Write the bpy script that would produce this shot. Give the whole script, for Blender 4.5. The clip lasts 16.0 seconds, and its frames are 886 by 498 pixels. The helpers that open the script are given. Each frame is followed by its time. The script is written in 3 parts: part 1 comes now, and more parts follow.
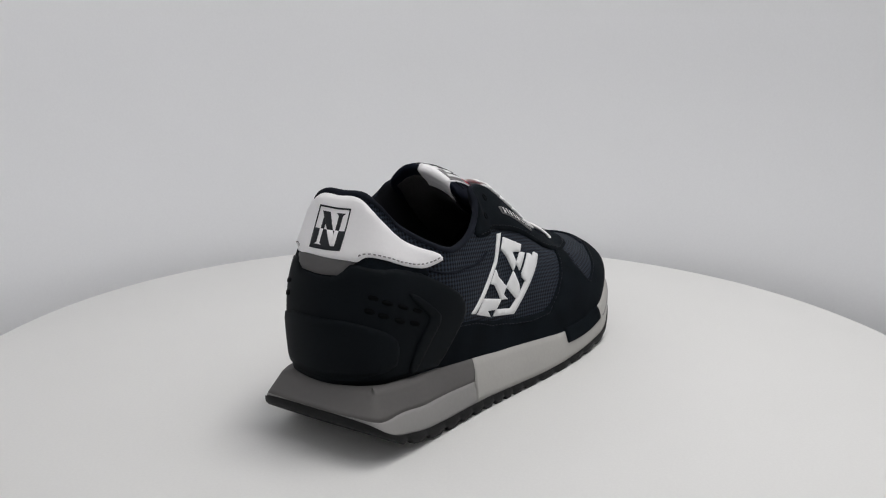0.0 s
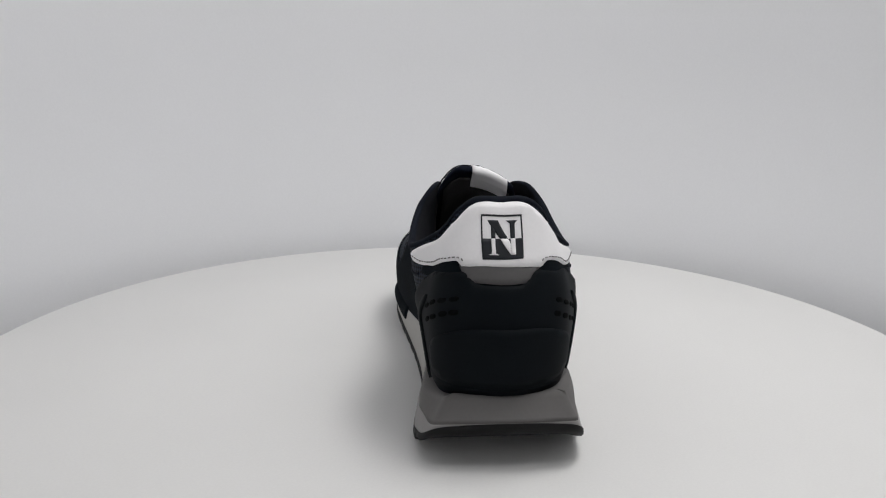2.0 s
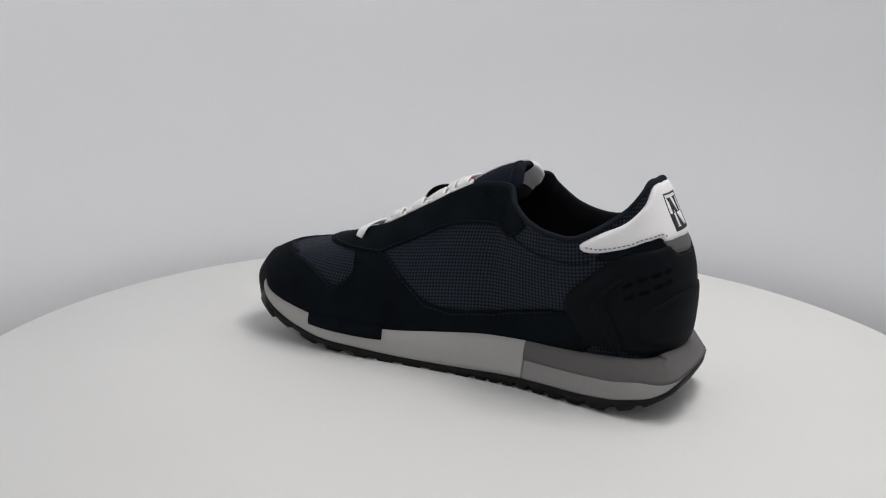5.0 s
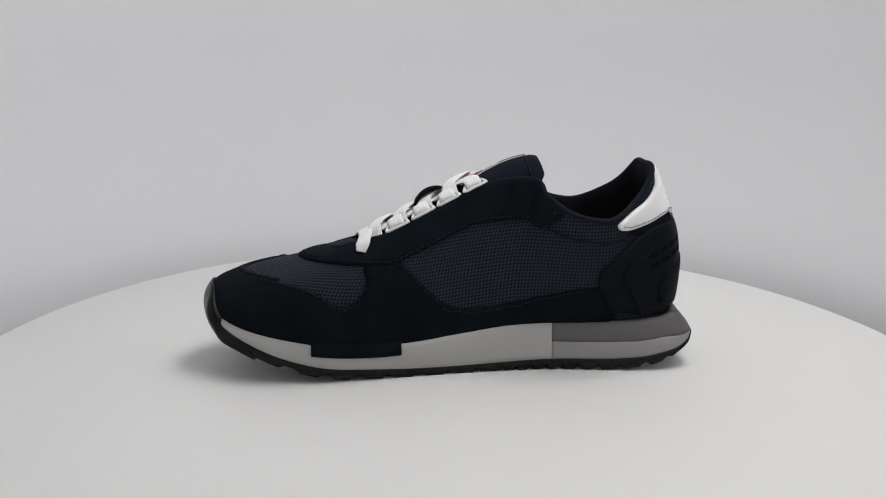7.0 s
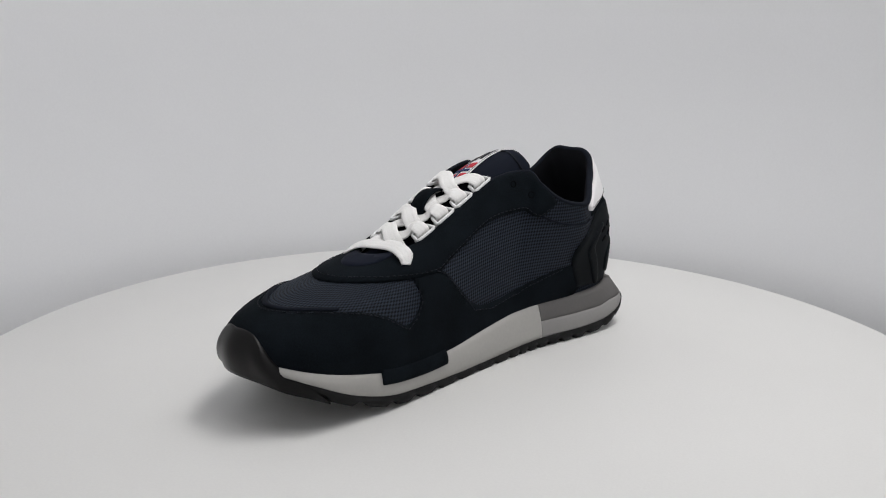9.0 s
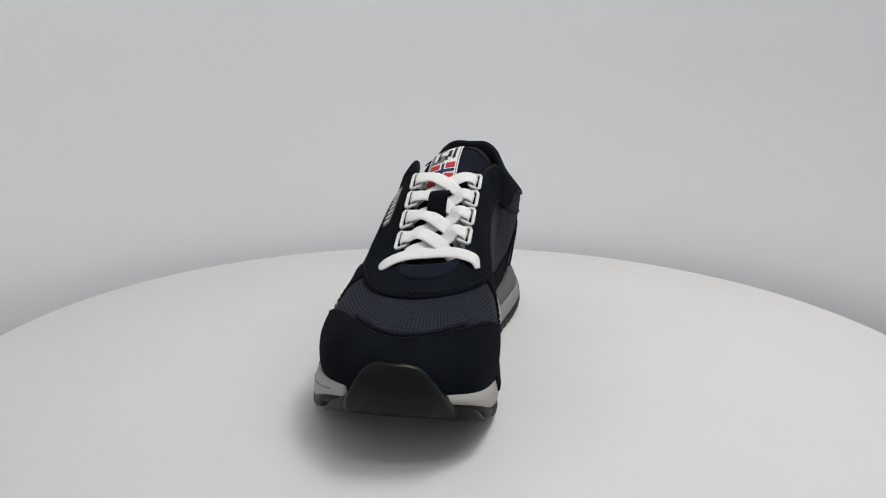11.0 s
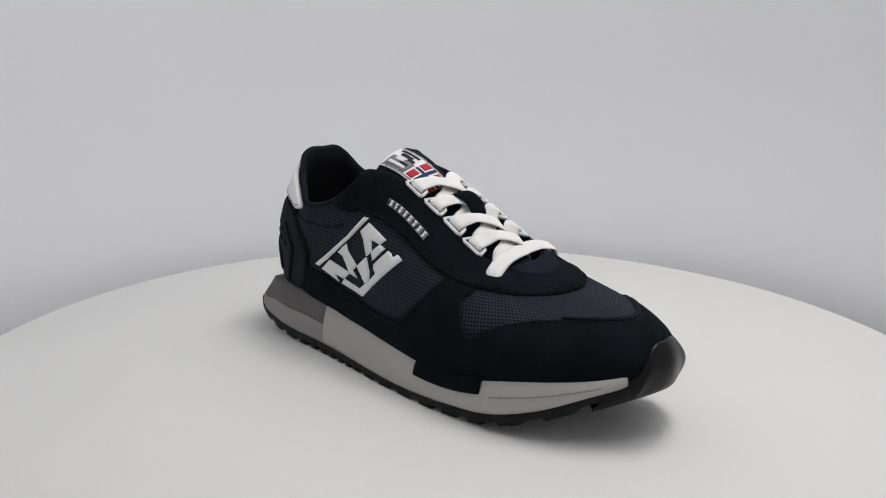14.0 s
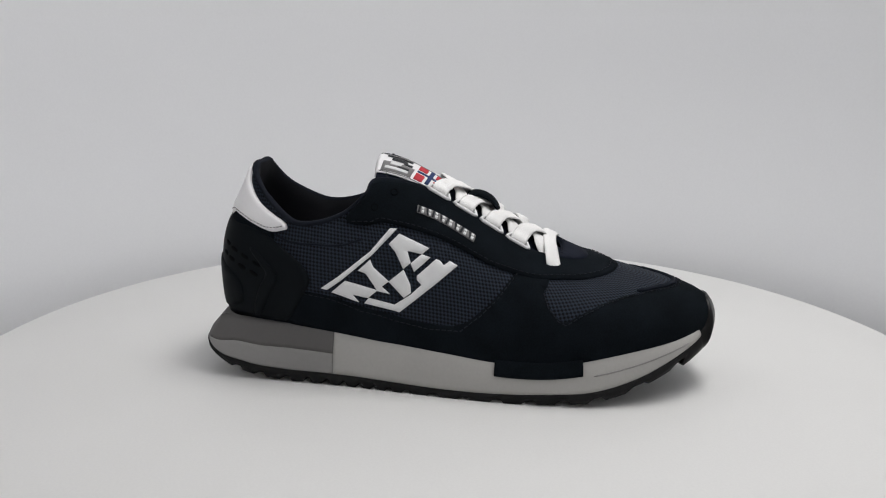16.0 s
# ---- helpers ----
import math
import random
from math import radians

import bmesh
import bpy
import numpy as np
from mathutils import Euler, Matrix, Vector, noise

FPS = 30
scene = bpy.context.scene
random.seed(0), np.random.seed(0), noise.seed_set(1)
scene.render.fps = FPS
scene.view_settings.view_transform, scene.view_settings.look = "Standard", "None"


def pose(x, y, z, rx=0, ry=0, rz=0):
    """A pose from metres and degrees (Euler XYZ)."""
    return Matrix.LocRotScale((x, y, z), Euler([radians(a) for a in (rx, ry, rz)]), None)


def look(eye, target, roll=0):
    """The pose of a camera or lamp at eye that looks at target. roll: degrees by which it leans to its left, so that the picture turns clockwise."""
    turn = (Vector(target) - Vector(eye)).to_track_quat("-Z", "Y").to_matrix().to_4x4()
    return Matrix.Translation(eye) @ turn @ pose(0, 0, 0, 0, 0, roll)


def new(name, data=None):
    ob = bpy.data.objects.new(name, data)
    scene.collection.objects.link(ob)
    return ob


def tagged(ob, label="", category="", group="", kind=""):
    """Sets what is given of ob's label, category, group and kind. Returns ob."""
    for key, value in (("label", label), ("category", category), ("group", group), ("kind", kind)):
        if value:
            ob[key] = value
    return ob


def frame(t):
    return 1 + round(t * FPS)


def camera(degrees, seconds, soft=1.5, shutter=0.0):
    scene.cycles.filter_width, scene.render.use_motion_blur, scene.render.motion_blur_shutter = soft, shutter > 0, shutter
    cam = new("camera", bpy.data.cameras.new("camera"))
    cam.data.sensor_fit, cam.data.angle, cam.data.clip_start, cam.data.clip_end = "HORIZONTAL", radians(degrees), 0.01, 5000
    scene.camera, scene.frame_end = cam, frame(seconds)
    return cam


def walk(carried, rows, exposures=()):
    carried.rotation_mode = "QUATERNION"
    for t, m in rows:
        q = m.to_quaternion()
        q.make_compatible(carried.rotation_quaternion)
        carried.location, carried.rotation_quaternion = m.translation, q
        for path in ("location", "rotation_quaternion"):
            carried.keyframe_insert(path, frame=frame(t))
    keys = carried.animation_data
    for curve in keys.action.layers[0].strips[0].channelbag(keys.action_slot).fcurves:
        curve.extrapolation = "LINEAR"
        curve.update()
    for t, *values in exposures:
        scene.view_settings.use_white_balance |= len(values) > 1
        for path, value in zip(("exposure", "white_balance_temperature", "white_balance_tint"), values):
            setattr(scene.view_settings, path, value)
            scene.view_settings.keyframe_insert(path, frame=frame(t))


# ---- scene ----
# ---- camera ----
cam = camera(54.99, 16.0, soft=1.1)
EYE = (0.0, -0.5, 0.1896)
AIM = (EYE[0] - 0.01657, EYE[1] + 0.97239, EYE[2] - 0.23280)
walk(cam, [(0, look(EYE, AIM, 0.70)), (16, look(EYE, AIM, 0.70))], exposures=[(0, 0.0), (16, 0.0)])

# ---- light: a white tent with an overhead lamp and an added front lamp, both unseen ----
world = bpy.data.worlds.new("tent_air")
scene.world = world
world.use_nodes = True
world.node_tree.nodes["Background"].inputs[0].default_value = (0.9, 0.95, 1.0, 1)
world.node_tree.nodes["Background"].inputs[1].default_value = 0.05


def area_lamp(name, m, sx, sy, watts, colour):
    d = bpy.data.lights.new(name, "AREA")
    d.shape, d.size, d.size_y, d.energy, d.color = "RECTANGLE", sx, sy, watts, colour
    ob = new(name, d)
    ob.matrix_world = m
    return tagged(ob, "unseen white lamp placed under the tent roof", "lamp")


area_lamp("tent_lamp", look((0.25, 0.00, 0.93), (0.16, 0.0, 0.0)), 0.40, 0.24, 3.45, (1.0, 0.99, 0.985))
# extra lamp, added to brighten what faces the camera
area_lamp("tent_lamp", look((0.20, -0.38, 0.93), (0.12, 0.0, 0.0)), 0.44, 0.16, 1.45, (1.0, 0.99, 0.985))


# ---- materials ----
def mat(name, colour, rough=0.6, metal=0.0, spec=0.5):
    m = bpy.data.materials.new(name)
    m.use_nodes = True
    b = m.node_tree.nodes["Principled BSDF"]
    b.inputs["Base Color"].default_value = (*colour, 1)
    b.inputs["Roughness"].default_value = rough
    b.inputs["Metallic"].default_value = metal
    b.inputs["Specular IOR Level"].default_value = spec
    return m, m.node_tree.nodes, m.node_tree.links, b


def textured(name, colour, rough, spec=0.5, grain=900.0, bump=0.15, depth=0.0004, blotch=25.0, vary=0.12, sheen=0.0):
    """A surface with grain in its relief and soft variation in its colour, in object space."""
    m, n, l, b = mat(name, colour, rough, 0.0, spec)
    co = n.new("ShaderNodeTexCoord")
    fine = n.new("ShaderNodeTexNoise")
    fine.inputs["Scale"].default_value, fine.inputs["Detail"].default_value = grain, 3
    big = n.new("ShaderNodeTexNoise")
    big.inputs["Scale"].default_value, big.inputs["Detail"].default_value = blotch, 4
    l.new(co.outputs["Object"], fine.inputs["Vector"])
    l.new(co.outputs["Object"], big.inputs["Vector"])
    add = n.new("ShaderNodeMath")
    add.operation = "ADD"
    l.new(fine.outputs["Fac"], add.inputs[0])
    l.new(big.outputs["Fac"], add.inputs[1])
    ramp = n.new("ShaderNodeValToRGB")
    ramp.color_ramp.elements[0].position, ramp.color_ramp.elements[1].position = 0.35, 0.65
    half = n.new("ShaderNodeMath")
    half.operation, half.inputs[1].default_value = "MULTIPLY", 0.5
    l.new(add.outputs[0], half.inputs[0])
    l.new(half.outputs[0], ramp.inputs[0])
    ramp.color_ramp.elements[0].color = (*[c * (1 - vary) for c in colour], 1)
    ramp.color_ramp.elements[1].color = (*[min(1, c * (1 + vary)) for c in colour], 1)
    l.new(ramp.outputs[0], b.inputs["Base Color"])
    bp = n.new("ShaderNodeBump")
    bp.inputs["Strength"].default_value, bp.inputs["Distance"].default_value = bump, depth
    l.new(fine.outputs["Fac"], bp.inputs["Height"])
    l.new(bp.outputs[0], b.inputs["Normal"])
    if sheen:
        b.inputs["Sheen Weight"].default_value = sheen
        b.inputs["Sheen Roughness"].default_value = 0.5
    return m


def woven(name, dark, light, pitch, rough=0.75, depth=0.0006):
    """Open knit: rows of small holes, staggered, laid out by the surface's own UVs in metres."""
    m, n, l, b = mat(name, light, rough, 0.0, 0.15)
    uv = n.new("ShaderNodeUVMap")
    uv.uv_map = "UVMap"
    sep = n.new("ShaderNodeSeparateXYZ")
    l.new(uv.outputs[0], sep.inputs[0])

    def op(kind, a, c=None):
        q = n.new("ShaderNodeMath")
        q.operation = kind
        for i, x in enumerate((a, c)):
            if x is None:
                continue
            if isinstance(x, (int, float)):
                q.inputs[i].default_value = x
            else:
                l.new(x, q.inputs[i])
        return q.outputs[0]

    k = 2 * math.pi / pitch
    sx = op("SINE", op("MULTIPLY", op("ADD", sep.outputs[0], sep.outputs[1]), k * 0.5))
    sy = op("SINE", op("MULTIPLY", op("SUBTRACT", sep.outputs[0], sep.outputs[1]), k * 0.5))
    weave = op("MULTIPLY", sx, sy)
    level = op("ADD", op("MULTIPLY", weave, 0.5), 0.5)
    ramp = n.new("ShaderNodeValToRGB")
    ramp.color_ramp.elements[0].position, ramp.color_ramp.elements[1].position = 0.32, 0.60
    ramp.color_ramp.elements[0].color, ramp.color_ramp.elements[1].color = (*dark, 1), (*light, 1)
    l.new(level, ramp.inputs[0])
    l.new(ramp.outputs[0], b.inputs["Base Color"])
    bp = n.new("ShaderNodeBump")
    bp.inputs["Strength"].default_value, bp.inputs["Distance"].default_value = 0.6, depth
    l.new(level, bp.inputs["Height"])
    l.new(bp.outputs[0], b.inputs["Normal"])
    return m


M_TABLE = textured("matt_white_board", (0.735, 0.730, 0.716), 0.55, 0.25, 700, 0.03, 0.0002, 9, 0.02)
M_TENT = textured("tent_fabric", (0.735, 0.739, 0.75), 0.9, 0.1, 500, 0.05, 0.0003, 3, 0.015)
# grey chosen to limit the light bounced onto the backdrop's foot
M_BENCH = textured("unseen_floor_grey", (0.34, 0.34, 0.34), 0.8, 0.2, 300, 0.1, 0.0004, 6, 0.1)
M_MESH = woven("navy_open_mesh", (0.0025, 0.003, 0.005), (0.0205, 0.0280, 0.0420), 0.0021)
M_SUEDE = textured("black_navy_suede", (0.0060, 0.0082, 0.0108), 0.95, 0.05, 1500, 0.35, 0.0004, 45, 0.38, 0.0)
M_LINING = textured("navy_lining", (0.009, 0.011, 0.017), 0.85, 0.1, 1200, 0.2, 0.0003, 40, 0.2)
M_INNER = textured("dark_navy_lining", (0.010, 0.0105, 0.013), 0.9, 0.15, 1200, 0.2, 0.0003, 40, 0.2)
M_UNDER = textured("grey_tongue_lining", (0.052, 0.049, 0.050), 0.9, 0.15, 1200, 0.2, 0.0003, 40, 0.2)
M_RUBBER = textured("black_rubber", (0.006, 0.006, 0.0065), 0.6, 0.2, 600, 0.1, 0.0002, 40, 0.15)
M_BUMPER = textured("glossy_toe_rubber", (0.0042, 0.0038, 0.0038), 0.33, 0.22, 900, 0.08, 0.0002, 40, 0.15)
M_COUNTER = textured("moulded_black_plastic", (0.0038, 0.0055, 0.0072), 0.65, 0.08, 900, 0.1, 0.0002, 50, 0.15)
M_FOAM = textured("light_grey_foam", (0.40, 0.39, 0.37), 0.7, 0.25, 500, 0.15, 0.0003, 18, 0.03)
M_FOAM_HEEL = textured("grey_foam", (0.265, 0.257, 0.252), 0.7, 0.25, 500, 0.15, 0.0003, 18, 0.03)
M_WEDGE = textured("dark_grey_foam", (0.122, 0.117, 0.114), 0.7, 0.25, 500, 0.15, 0.0003, 18, 0.03)
M_WHITE = textured("white_leather", (0.85, 0.835, 0.84), 0.45, 0.4, 700, 0.08, 0.0002, 30, 0.02)
M_LACE = textured("white_flat_lace", (0.86, 0.85, 0.835), 0.9, 0.1, 1600, 0.5, 0.0005, 50, 0.05)
M_PRINT = textured("white_rubber_print", (0.76, 0.76, 0.76), 0.5, 0.3, 700, 0.05, 0.0002, 30, 0.02)
M_BLACK = textured("black_print", (0.012, 0.014, 0.018), 0.55, 0.3, 700, 0.05, 0.0002, 30, 0.05)
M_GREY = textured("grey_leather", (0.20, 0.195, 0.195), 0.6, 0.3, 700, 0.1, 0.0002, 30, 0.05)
# the same grey leather, darkened for the shade below the heel tab
M_GREY_SHADED = textured("shaded_grey_leather", (0.10, 0.096, 0.096), 0.6, 0.3, 700, 0.1, 0.0002, 30, 0.05)
M_NAVY = textured("navy_ripstop", (0.0072, 0.0095, 0.018), 0.8, 0.10, 1400, 0.2, 0.0002, 40, 0.1)
M_RED = textured("red_weave", (0.50, 0.045, 0.06), 0.8, 0.2, 1500, 0.3, 0.0003, 60, 0.08)
M_BLUE = textured("blue_weave", (0.03, 0.05, 0.13), 0.8, 0.2, 1500, 0.3, 0.0003, 60, 0.08)


# ---- mesh helpers ----
def part(name, bm, material, parent, label=""):
    me = bpy.data.meshes.new(name)
    bmesh.ops.recalc_face_normals(bm, faces=bm.faces)
    bm.to_mesh(me)
    bm.free()
    for p in me.polygons:
        p.use_smooth = True
    for m in material if isinstance(material, tuple) else (material,):
        me.materials.append(m)
    ob = new(name, me)
    if parent is not None:
        ob.parent = parent
    if label:
        ob["label"] = label
    return ob


def spline(xs, ys, x):
    """Smooth curve through a few control values (Catmull-Rom with uneven knots)."""
    xs, ys = np.asarray(xs, float), np.asarray(ys, float)
    x = np.clip(np.asarray(x, float), xs[0], xs[-1])
    d = np.gradient(ys, xs)
    i = np.clip(np.searchsorted(xs, x, side="right") - 1, 0, len(xs) - 2)
    h = xs[i + 1] - xs[i]
    t = (x - xs[i]) / h
    return ((1 + 2 * t) * (1 - t) ** 2 * ys[i] + t * (1 - t) ** 2 * h * d[i]
            + t * t * (3 - 2 * t) * ys[i + 1] + t * t * (t - 1) * h * d[i + 1])


def ring_mesh(bm, rings, closed=True, cap_first=False, cap_last=False, mat_of=None):
    """Skins a stack of point rings."""
    rows = [[bm.verts.new(p) for p in ring] for ring in rings]
    n = len(rows[0])
    for j in range(len(rows) - 1):
        for i in range(n if closed else n - 1):
            k = (i + 1) % n
            f = bm.faces.new((rows[j][i], rows[j][k], rows[j + 1][k], rows[j + 1][i]))
            if mat_of:
                f.material_index = mat_of(j, i)
    if cap_first:
        bm.faces.new(list(reversed(rows[0])))
    if cap_last:
        bm.faces.new(rows[-1])
    return rows
# ---- shoe surface ----
# All in metres in the shoe's own space: x to the toe, y to the inner side, z up.
STATIONS = range(15)
JOINT_X = (-0.1368, -0.1332, -0.1245, -0.108, -0.090, -0.072, -0.055, -0.040, -0.027, 0.0, 0.030, 0.060, 0.090, 0.128, 0.1500)
JOINT_OUT = (0.0, 0.0142, 0.0245, 0.0308, 0.0345, 0.037, 0.038, 0.040, 0.042, 0.0465, 0.0495, 0.0505, 0.0475, 0.031, 0.0)
JOINT_IN = (0.0, 0.017, 0.028, 0.031, 0.030, 0.0285, 0.0275, 0.0275, 0.0285, 0.0315, 0.0355, 0.0395, 0.0415, 0.033, 0.0)
JOINT_Z_OUT = (0.0335, 0.0335, 0.0335, 0.0333, 0.0325, 0.0308, 0.0285, 0.0268, 0.0258, 0.0237, 0.0208, 0.0215, 0.0270, 0.0335, 0.0382)
JOINT_Z_IN = (0.0335, 0.0330, 0.0315, 0.0293, 0.0277, 0.0271, 0.0271, 0.0268, 0.0262, 0.0235, 0.0203, 0.0200, 0.0234, 0.0315, 0.0382)
TOP_X = (-0.1175, -0.1172, -0.1147, -0.1055, -0.088, -0.073, -0.059, -0.048, -0.042, -0.016, 0.014, 0.038, 0.054, 0.061, 0.0625)
TOP_Y = (0.0, 0.0112, 0.0190, 0.0265, 0.0385, 0.0390, 0.0370, 0.0325, 0.0255, 0.0200, 0.0195, 0.0195, 0.0165, 0.009, 0.0)
TOP_Z = (0.1208, 0.1208, 0.1158, 0.1040, 0.0930, 0.093, 0.0985, 0.1085, 0.1160, 0.1115, 0.0945, 0.0798, 0.0740, 0.0735, 0.0740)
TOP_Z_IN = (0.1208, 0.1208, 0.1158, 0.1040, 0.0930, 0.093, 0.098, 0.1070, 0.1150, 0.1120, 0.0970, 0.0845, 0.0790, 0.0760, 0.0740)
TOP_SHIFT = 0.0025
BULGE = (0.0070, 0.0062, 0.0062, 0.0068, 0.0070, 0.0078, 0.0062, 0.004, 0.0025, 0.0022, 0.003, 0.005, 0.006, 0.0045, 0.004)
FULL = (0, 0, 0, 0, 0, 0.1, 0.35, 0.7, 1.0, 1.0, 1.0, 1.0, 0.9, 0.4, 0)


def upper_point(u, v):
    """The upper's skin. u: round the shoe, 0 at the heel, to -14 on the outer and +14 on the inner side at the toe;
    v: 0 at the sole, 1 at the collar and lace edge."""
    u, v = np.broadcast_arrays(np.asarray(u, float), np.asarray(v, float))
    u = (u + 14) % 28 - 14

    def loop(left, right, odd):
        vals = np.concatenate([np.asarray(left[:0:-1]) * (-1 if odd else 1), np.asarray(right)])
        pad = np.concatenate([vals[-4:-1], vals, vals[1:4]])
        return spline(np.arange(-17, 18), pad, u)

    bx, bz = loop(JOINT_X, JOINT_X, False), loop(JOINT_Z_OUT, JOINT_Z_IN, False)
    by = loop(JOINT_OUT, JOINT_IN, True)
    tx, tz = loop(TOP_X, TOP_X, False), loop(TOP_Z, TOP_Z_IN, False)
    ty = loop(TOP_Y, TOP_Y, True) + TOP_SHIFT
    o = loop(BULGE, BULGE, False)
    full = loop(FULL, FULL, False)
    du = 0.05

    def base(uu):
        uu = (uu + 14) % 28 - 14
        pad = lambda a, b, odd: np.concatenate([(np.concatenate([np.asarray(a[:0:-1]) * (-1 if odd else 1), np.asarray(b)]))[[-4, -3, -2]],
                                                np.concatenate([np.asarray(a[:0:-1]) * (-1 if odd else 1), np.asarray(b)]),
                                                (np.concatenate([np.asarray(a[:0:-1]) * (-1 if odd else 1), np.asarray(b)]))[[1, 2, 3]]])
        g = np.arange(-17, 18)
        return spline(g, pad(JOINT_X, JOINT_X, False), uu), spline(g, pad(JOINT_OUT, JOINT_IN, True), uu)

    x1, y1 = base(u + du)
    x0, y0 = base(u - du)
    tx_, ty_ = x1 - x0, y1 - y0
    ln = np.hypot(tx_, ty_) + 1e-9
    nx, ny = -ty_ / ln, tx_ / ln
    dz = tz - bz
    p0 = np.stack([bx, by, bz], -1)
    p3 = np.stack([tx, ty, tz], -1)
    p1 = np.stack([bx + nx * o, by + ny * o, bz + 0.6 * dz], -1)
    p2 = np.stack([tx + 0.52 * (bx - tx), ty + (0.52 - 0.04 * full) * (by - ty), tz - (0.4 - 0.14 * full) * dz], -1)
    p2[..., 0] += nx * o * 0.7
    p2[..., 1] += ny * o * 0.7
    w = v[..., None]
    return (1 - w) ** 3 * p0 + 3 * w * (1 - w) ** 2 * p1 + 3 * w * w * (1 - w) * p2 + w ** 3 * p3


def upper_normal(u, v):
    e = 0.02
    a = upper_point(np.asarray(u) + e, v) - upper_point(np.asarray(u) - e, v)
    b = upper_point(u, np.clip(np.asarray(v) + e, 0, 1)) - upper_point(u, np.clip(np.asarray(v) - e, 0, 1))
    n = np.cross(a, b)
    return n / (np.linalg.norm(n, axis=-1, keepdims=True) + 1e-12)
# ---- end of surface ----
# ---- the tent and the turntable ----
def tent():
    """A sheet that hangs behind and beside the table, with an unseen roof and closed front added to bounce light, and
    an unseen floor below it.
    """
    bm = bmesh.new()
    plan = [(0.45 * math.cos(a), 0.45 * math.sin(a)) for a in np.linspace(0, math.pi, 49)]
    plan += [(-0.45, -0.3), (-0.45, -0.86), (-0.39, -0.92), (0.39, -0.92), (0.45, -0.86), (0.45, -0.3)]
    rings = []
    for z, k in ((-0.15, 0.80), (-0.08, 0.80), (-0.02, 0.815), (0.01, 0.838), (0.04, 0.868), (0.10, 0.912), (0.18, 0.942), (0.28, 0.942), (0.45, 0.94), (0.85, 0.98), (0.95, 0.97), (1.0, 0.94)):
        rings.append([(x * k, (y + 0.2) * k - 0.2, z) for x, y in plan])
    ring_mesh(bm, rings, cap_last=True)
    ob = part("backdrop", bm, M_TENT, None)
    tagged(ob, "seamless white fabric backdrop of a photo tent", "backdrop", kind="structure")
    # floor out of view, added to set how dark the backdrop's foot gets
    bm = bmesh.new()
    bm.faces.new([bm.verts.new(p) for p in ((-0.8, -1.2, -0.15), (0.8, -1.2, -0.15), (0.8, 0.8, -0.15), (-0.8, 0.8, -0.15))])
    tagged(part("floor", bm, M_BENCH, None), "unseen grey floor added below the table", "floor", kind="structure")


def turntable():
    base = tagged(new("turntable"), "round matt white turntable board under the shoe", "turntable")
    bm = bmesh.new()
    n, r = 256, 0.3024
    prof = [(0.02, -0.014), (r - 0.002, -0.014), (r, -0.012), (r, -0.002), (r - 0.0006, -0.0006), (r - 0.002, 0.0), (0.15, 0.0), (0.02, 0.0)]
    ring_mesh(bm, [[(q * math.cos(2 * math.pi * i / n), q * math.sin(2 * math.pi * i / n), z) for i in range(n)] for q, z in prof], cap_first=True, cap_last=True)
    part("board", bm, M_TABLE, base)
    bm = bmesh.new()
    n = 48
    ring_mesh(bm, [[(q * math.cos(2 * math.pi * i / n), q * math.sin(2 * math.pi * i / n), z) for i in range(n)] for q, z in ((0.11, -0.15), (0.11, -0.03), (0.10, -0.014))], cap_first=True, cap_last=True)
    part("pedestal", bm, M_TABLE, base)
    return base


tent()
table = turntable()
shoe = tagged(new("shoe"), "dark navy suede and mesh running shoe with white laces", "shoe")


# ---- the sole ----
SOLE_X = (-0.1475, -0.146, -0.1405, -0.118, -0.092, -0.072, -0.055, -0.040, -0.025, 0.0, 0.030, 0.060, 0.091, 0.1295, 0.1490)
SOLE_OUT = (0.0, 0.0205, 0.0355, 0.0400, 0.0415, 0.043, 0.0445, 0.0465, 0.0485, 0.052, 0.0550, 0.0560, 0.0530, 0.0345, 0.0)
SOLE_IN = (0.0, 0.0220, 0.0370, 0.0420, 0.0398, 0.037, 0.0345, 0.0338, 0.034, 0.0352, 0.038, 0.0415, 0.0435, 0.036, 0.0)


def sole_outline(n=280):
    k = np.linspace(-14, 14, n, endpoint=False)
    sx = np.concatenate([SOLE_X[:0:-1], SOLE_X])
    sy = np.concatenate([-np.asarray(SOLE_OUT[:0:-1]), SOLE_IN])
    px = np.concatenate([sx[-4:-1], sx, sx[1:4]])
    py = np.concatenate([sy[-4:-1], sy, sy[1:4]])
    g = np.arange(-17, 18)
    x, y = spline(g, px, k), spline(g, py, k)
    return k, x, y


K, OX, OY = sole_outline()
_tx, _ty = np.roll(OX, -1) - np.roll(OX, 1), np.roll(OY, -1) - np.roll(OY, 1)
_l = np.hypot(_tx, _ty)
NX, NY = -_ty / _l, _tx / _l
NX, NY = (sum(np.roll(A, k) for k in range(-6, 7)) / 13 for A in (NX, NY))
_l = np.hypot(NX, NY)
NX, NY = NX / _l, NY / _l
GROUND_X = (-0.16, -0.145, -0.133, -0.115, -0.095, -0.07, 0.05, 0.08, 0.105, 0.13, 0.145, 0.16)
GROUND_Z = (0.022, 0.0152, 0.0085, 0.003, 0.0005, 0.0, 0.0, 0.0025, 0.0092, 0.0205, 0.0268, 0.0320)
Z0 = spline(GROUND_X, GROUND_Z, OX)
ZM = Z0 + spline((-0.15, -0.1415, -0.12, -0.06, 0.0, 0.09, 0.16), (0.0075, 0.0050, 0.006, 0.0065, 0.0055, 0.006, 0.006), OX)
JU = np.linspace(-14, 14, 280, endpoint=False)
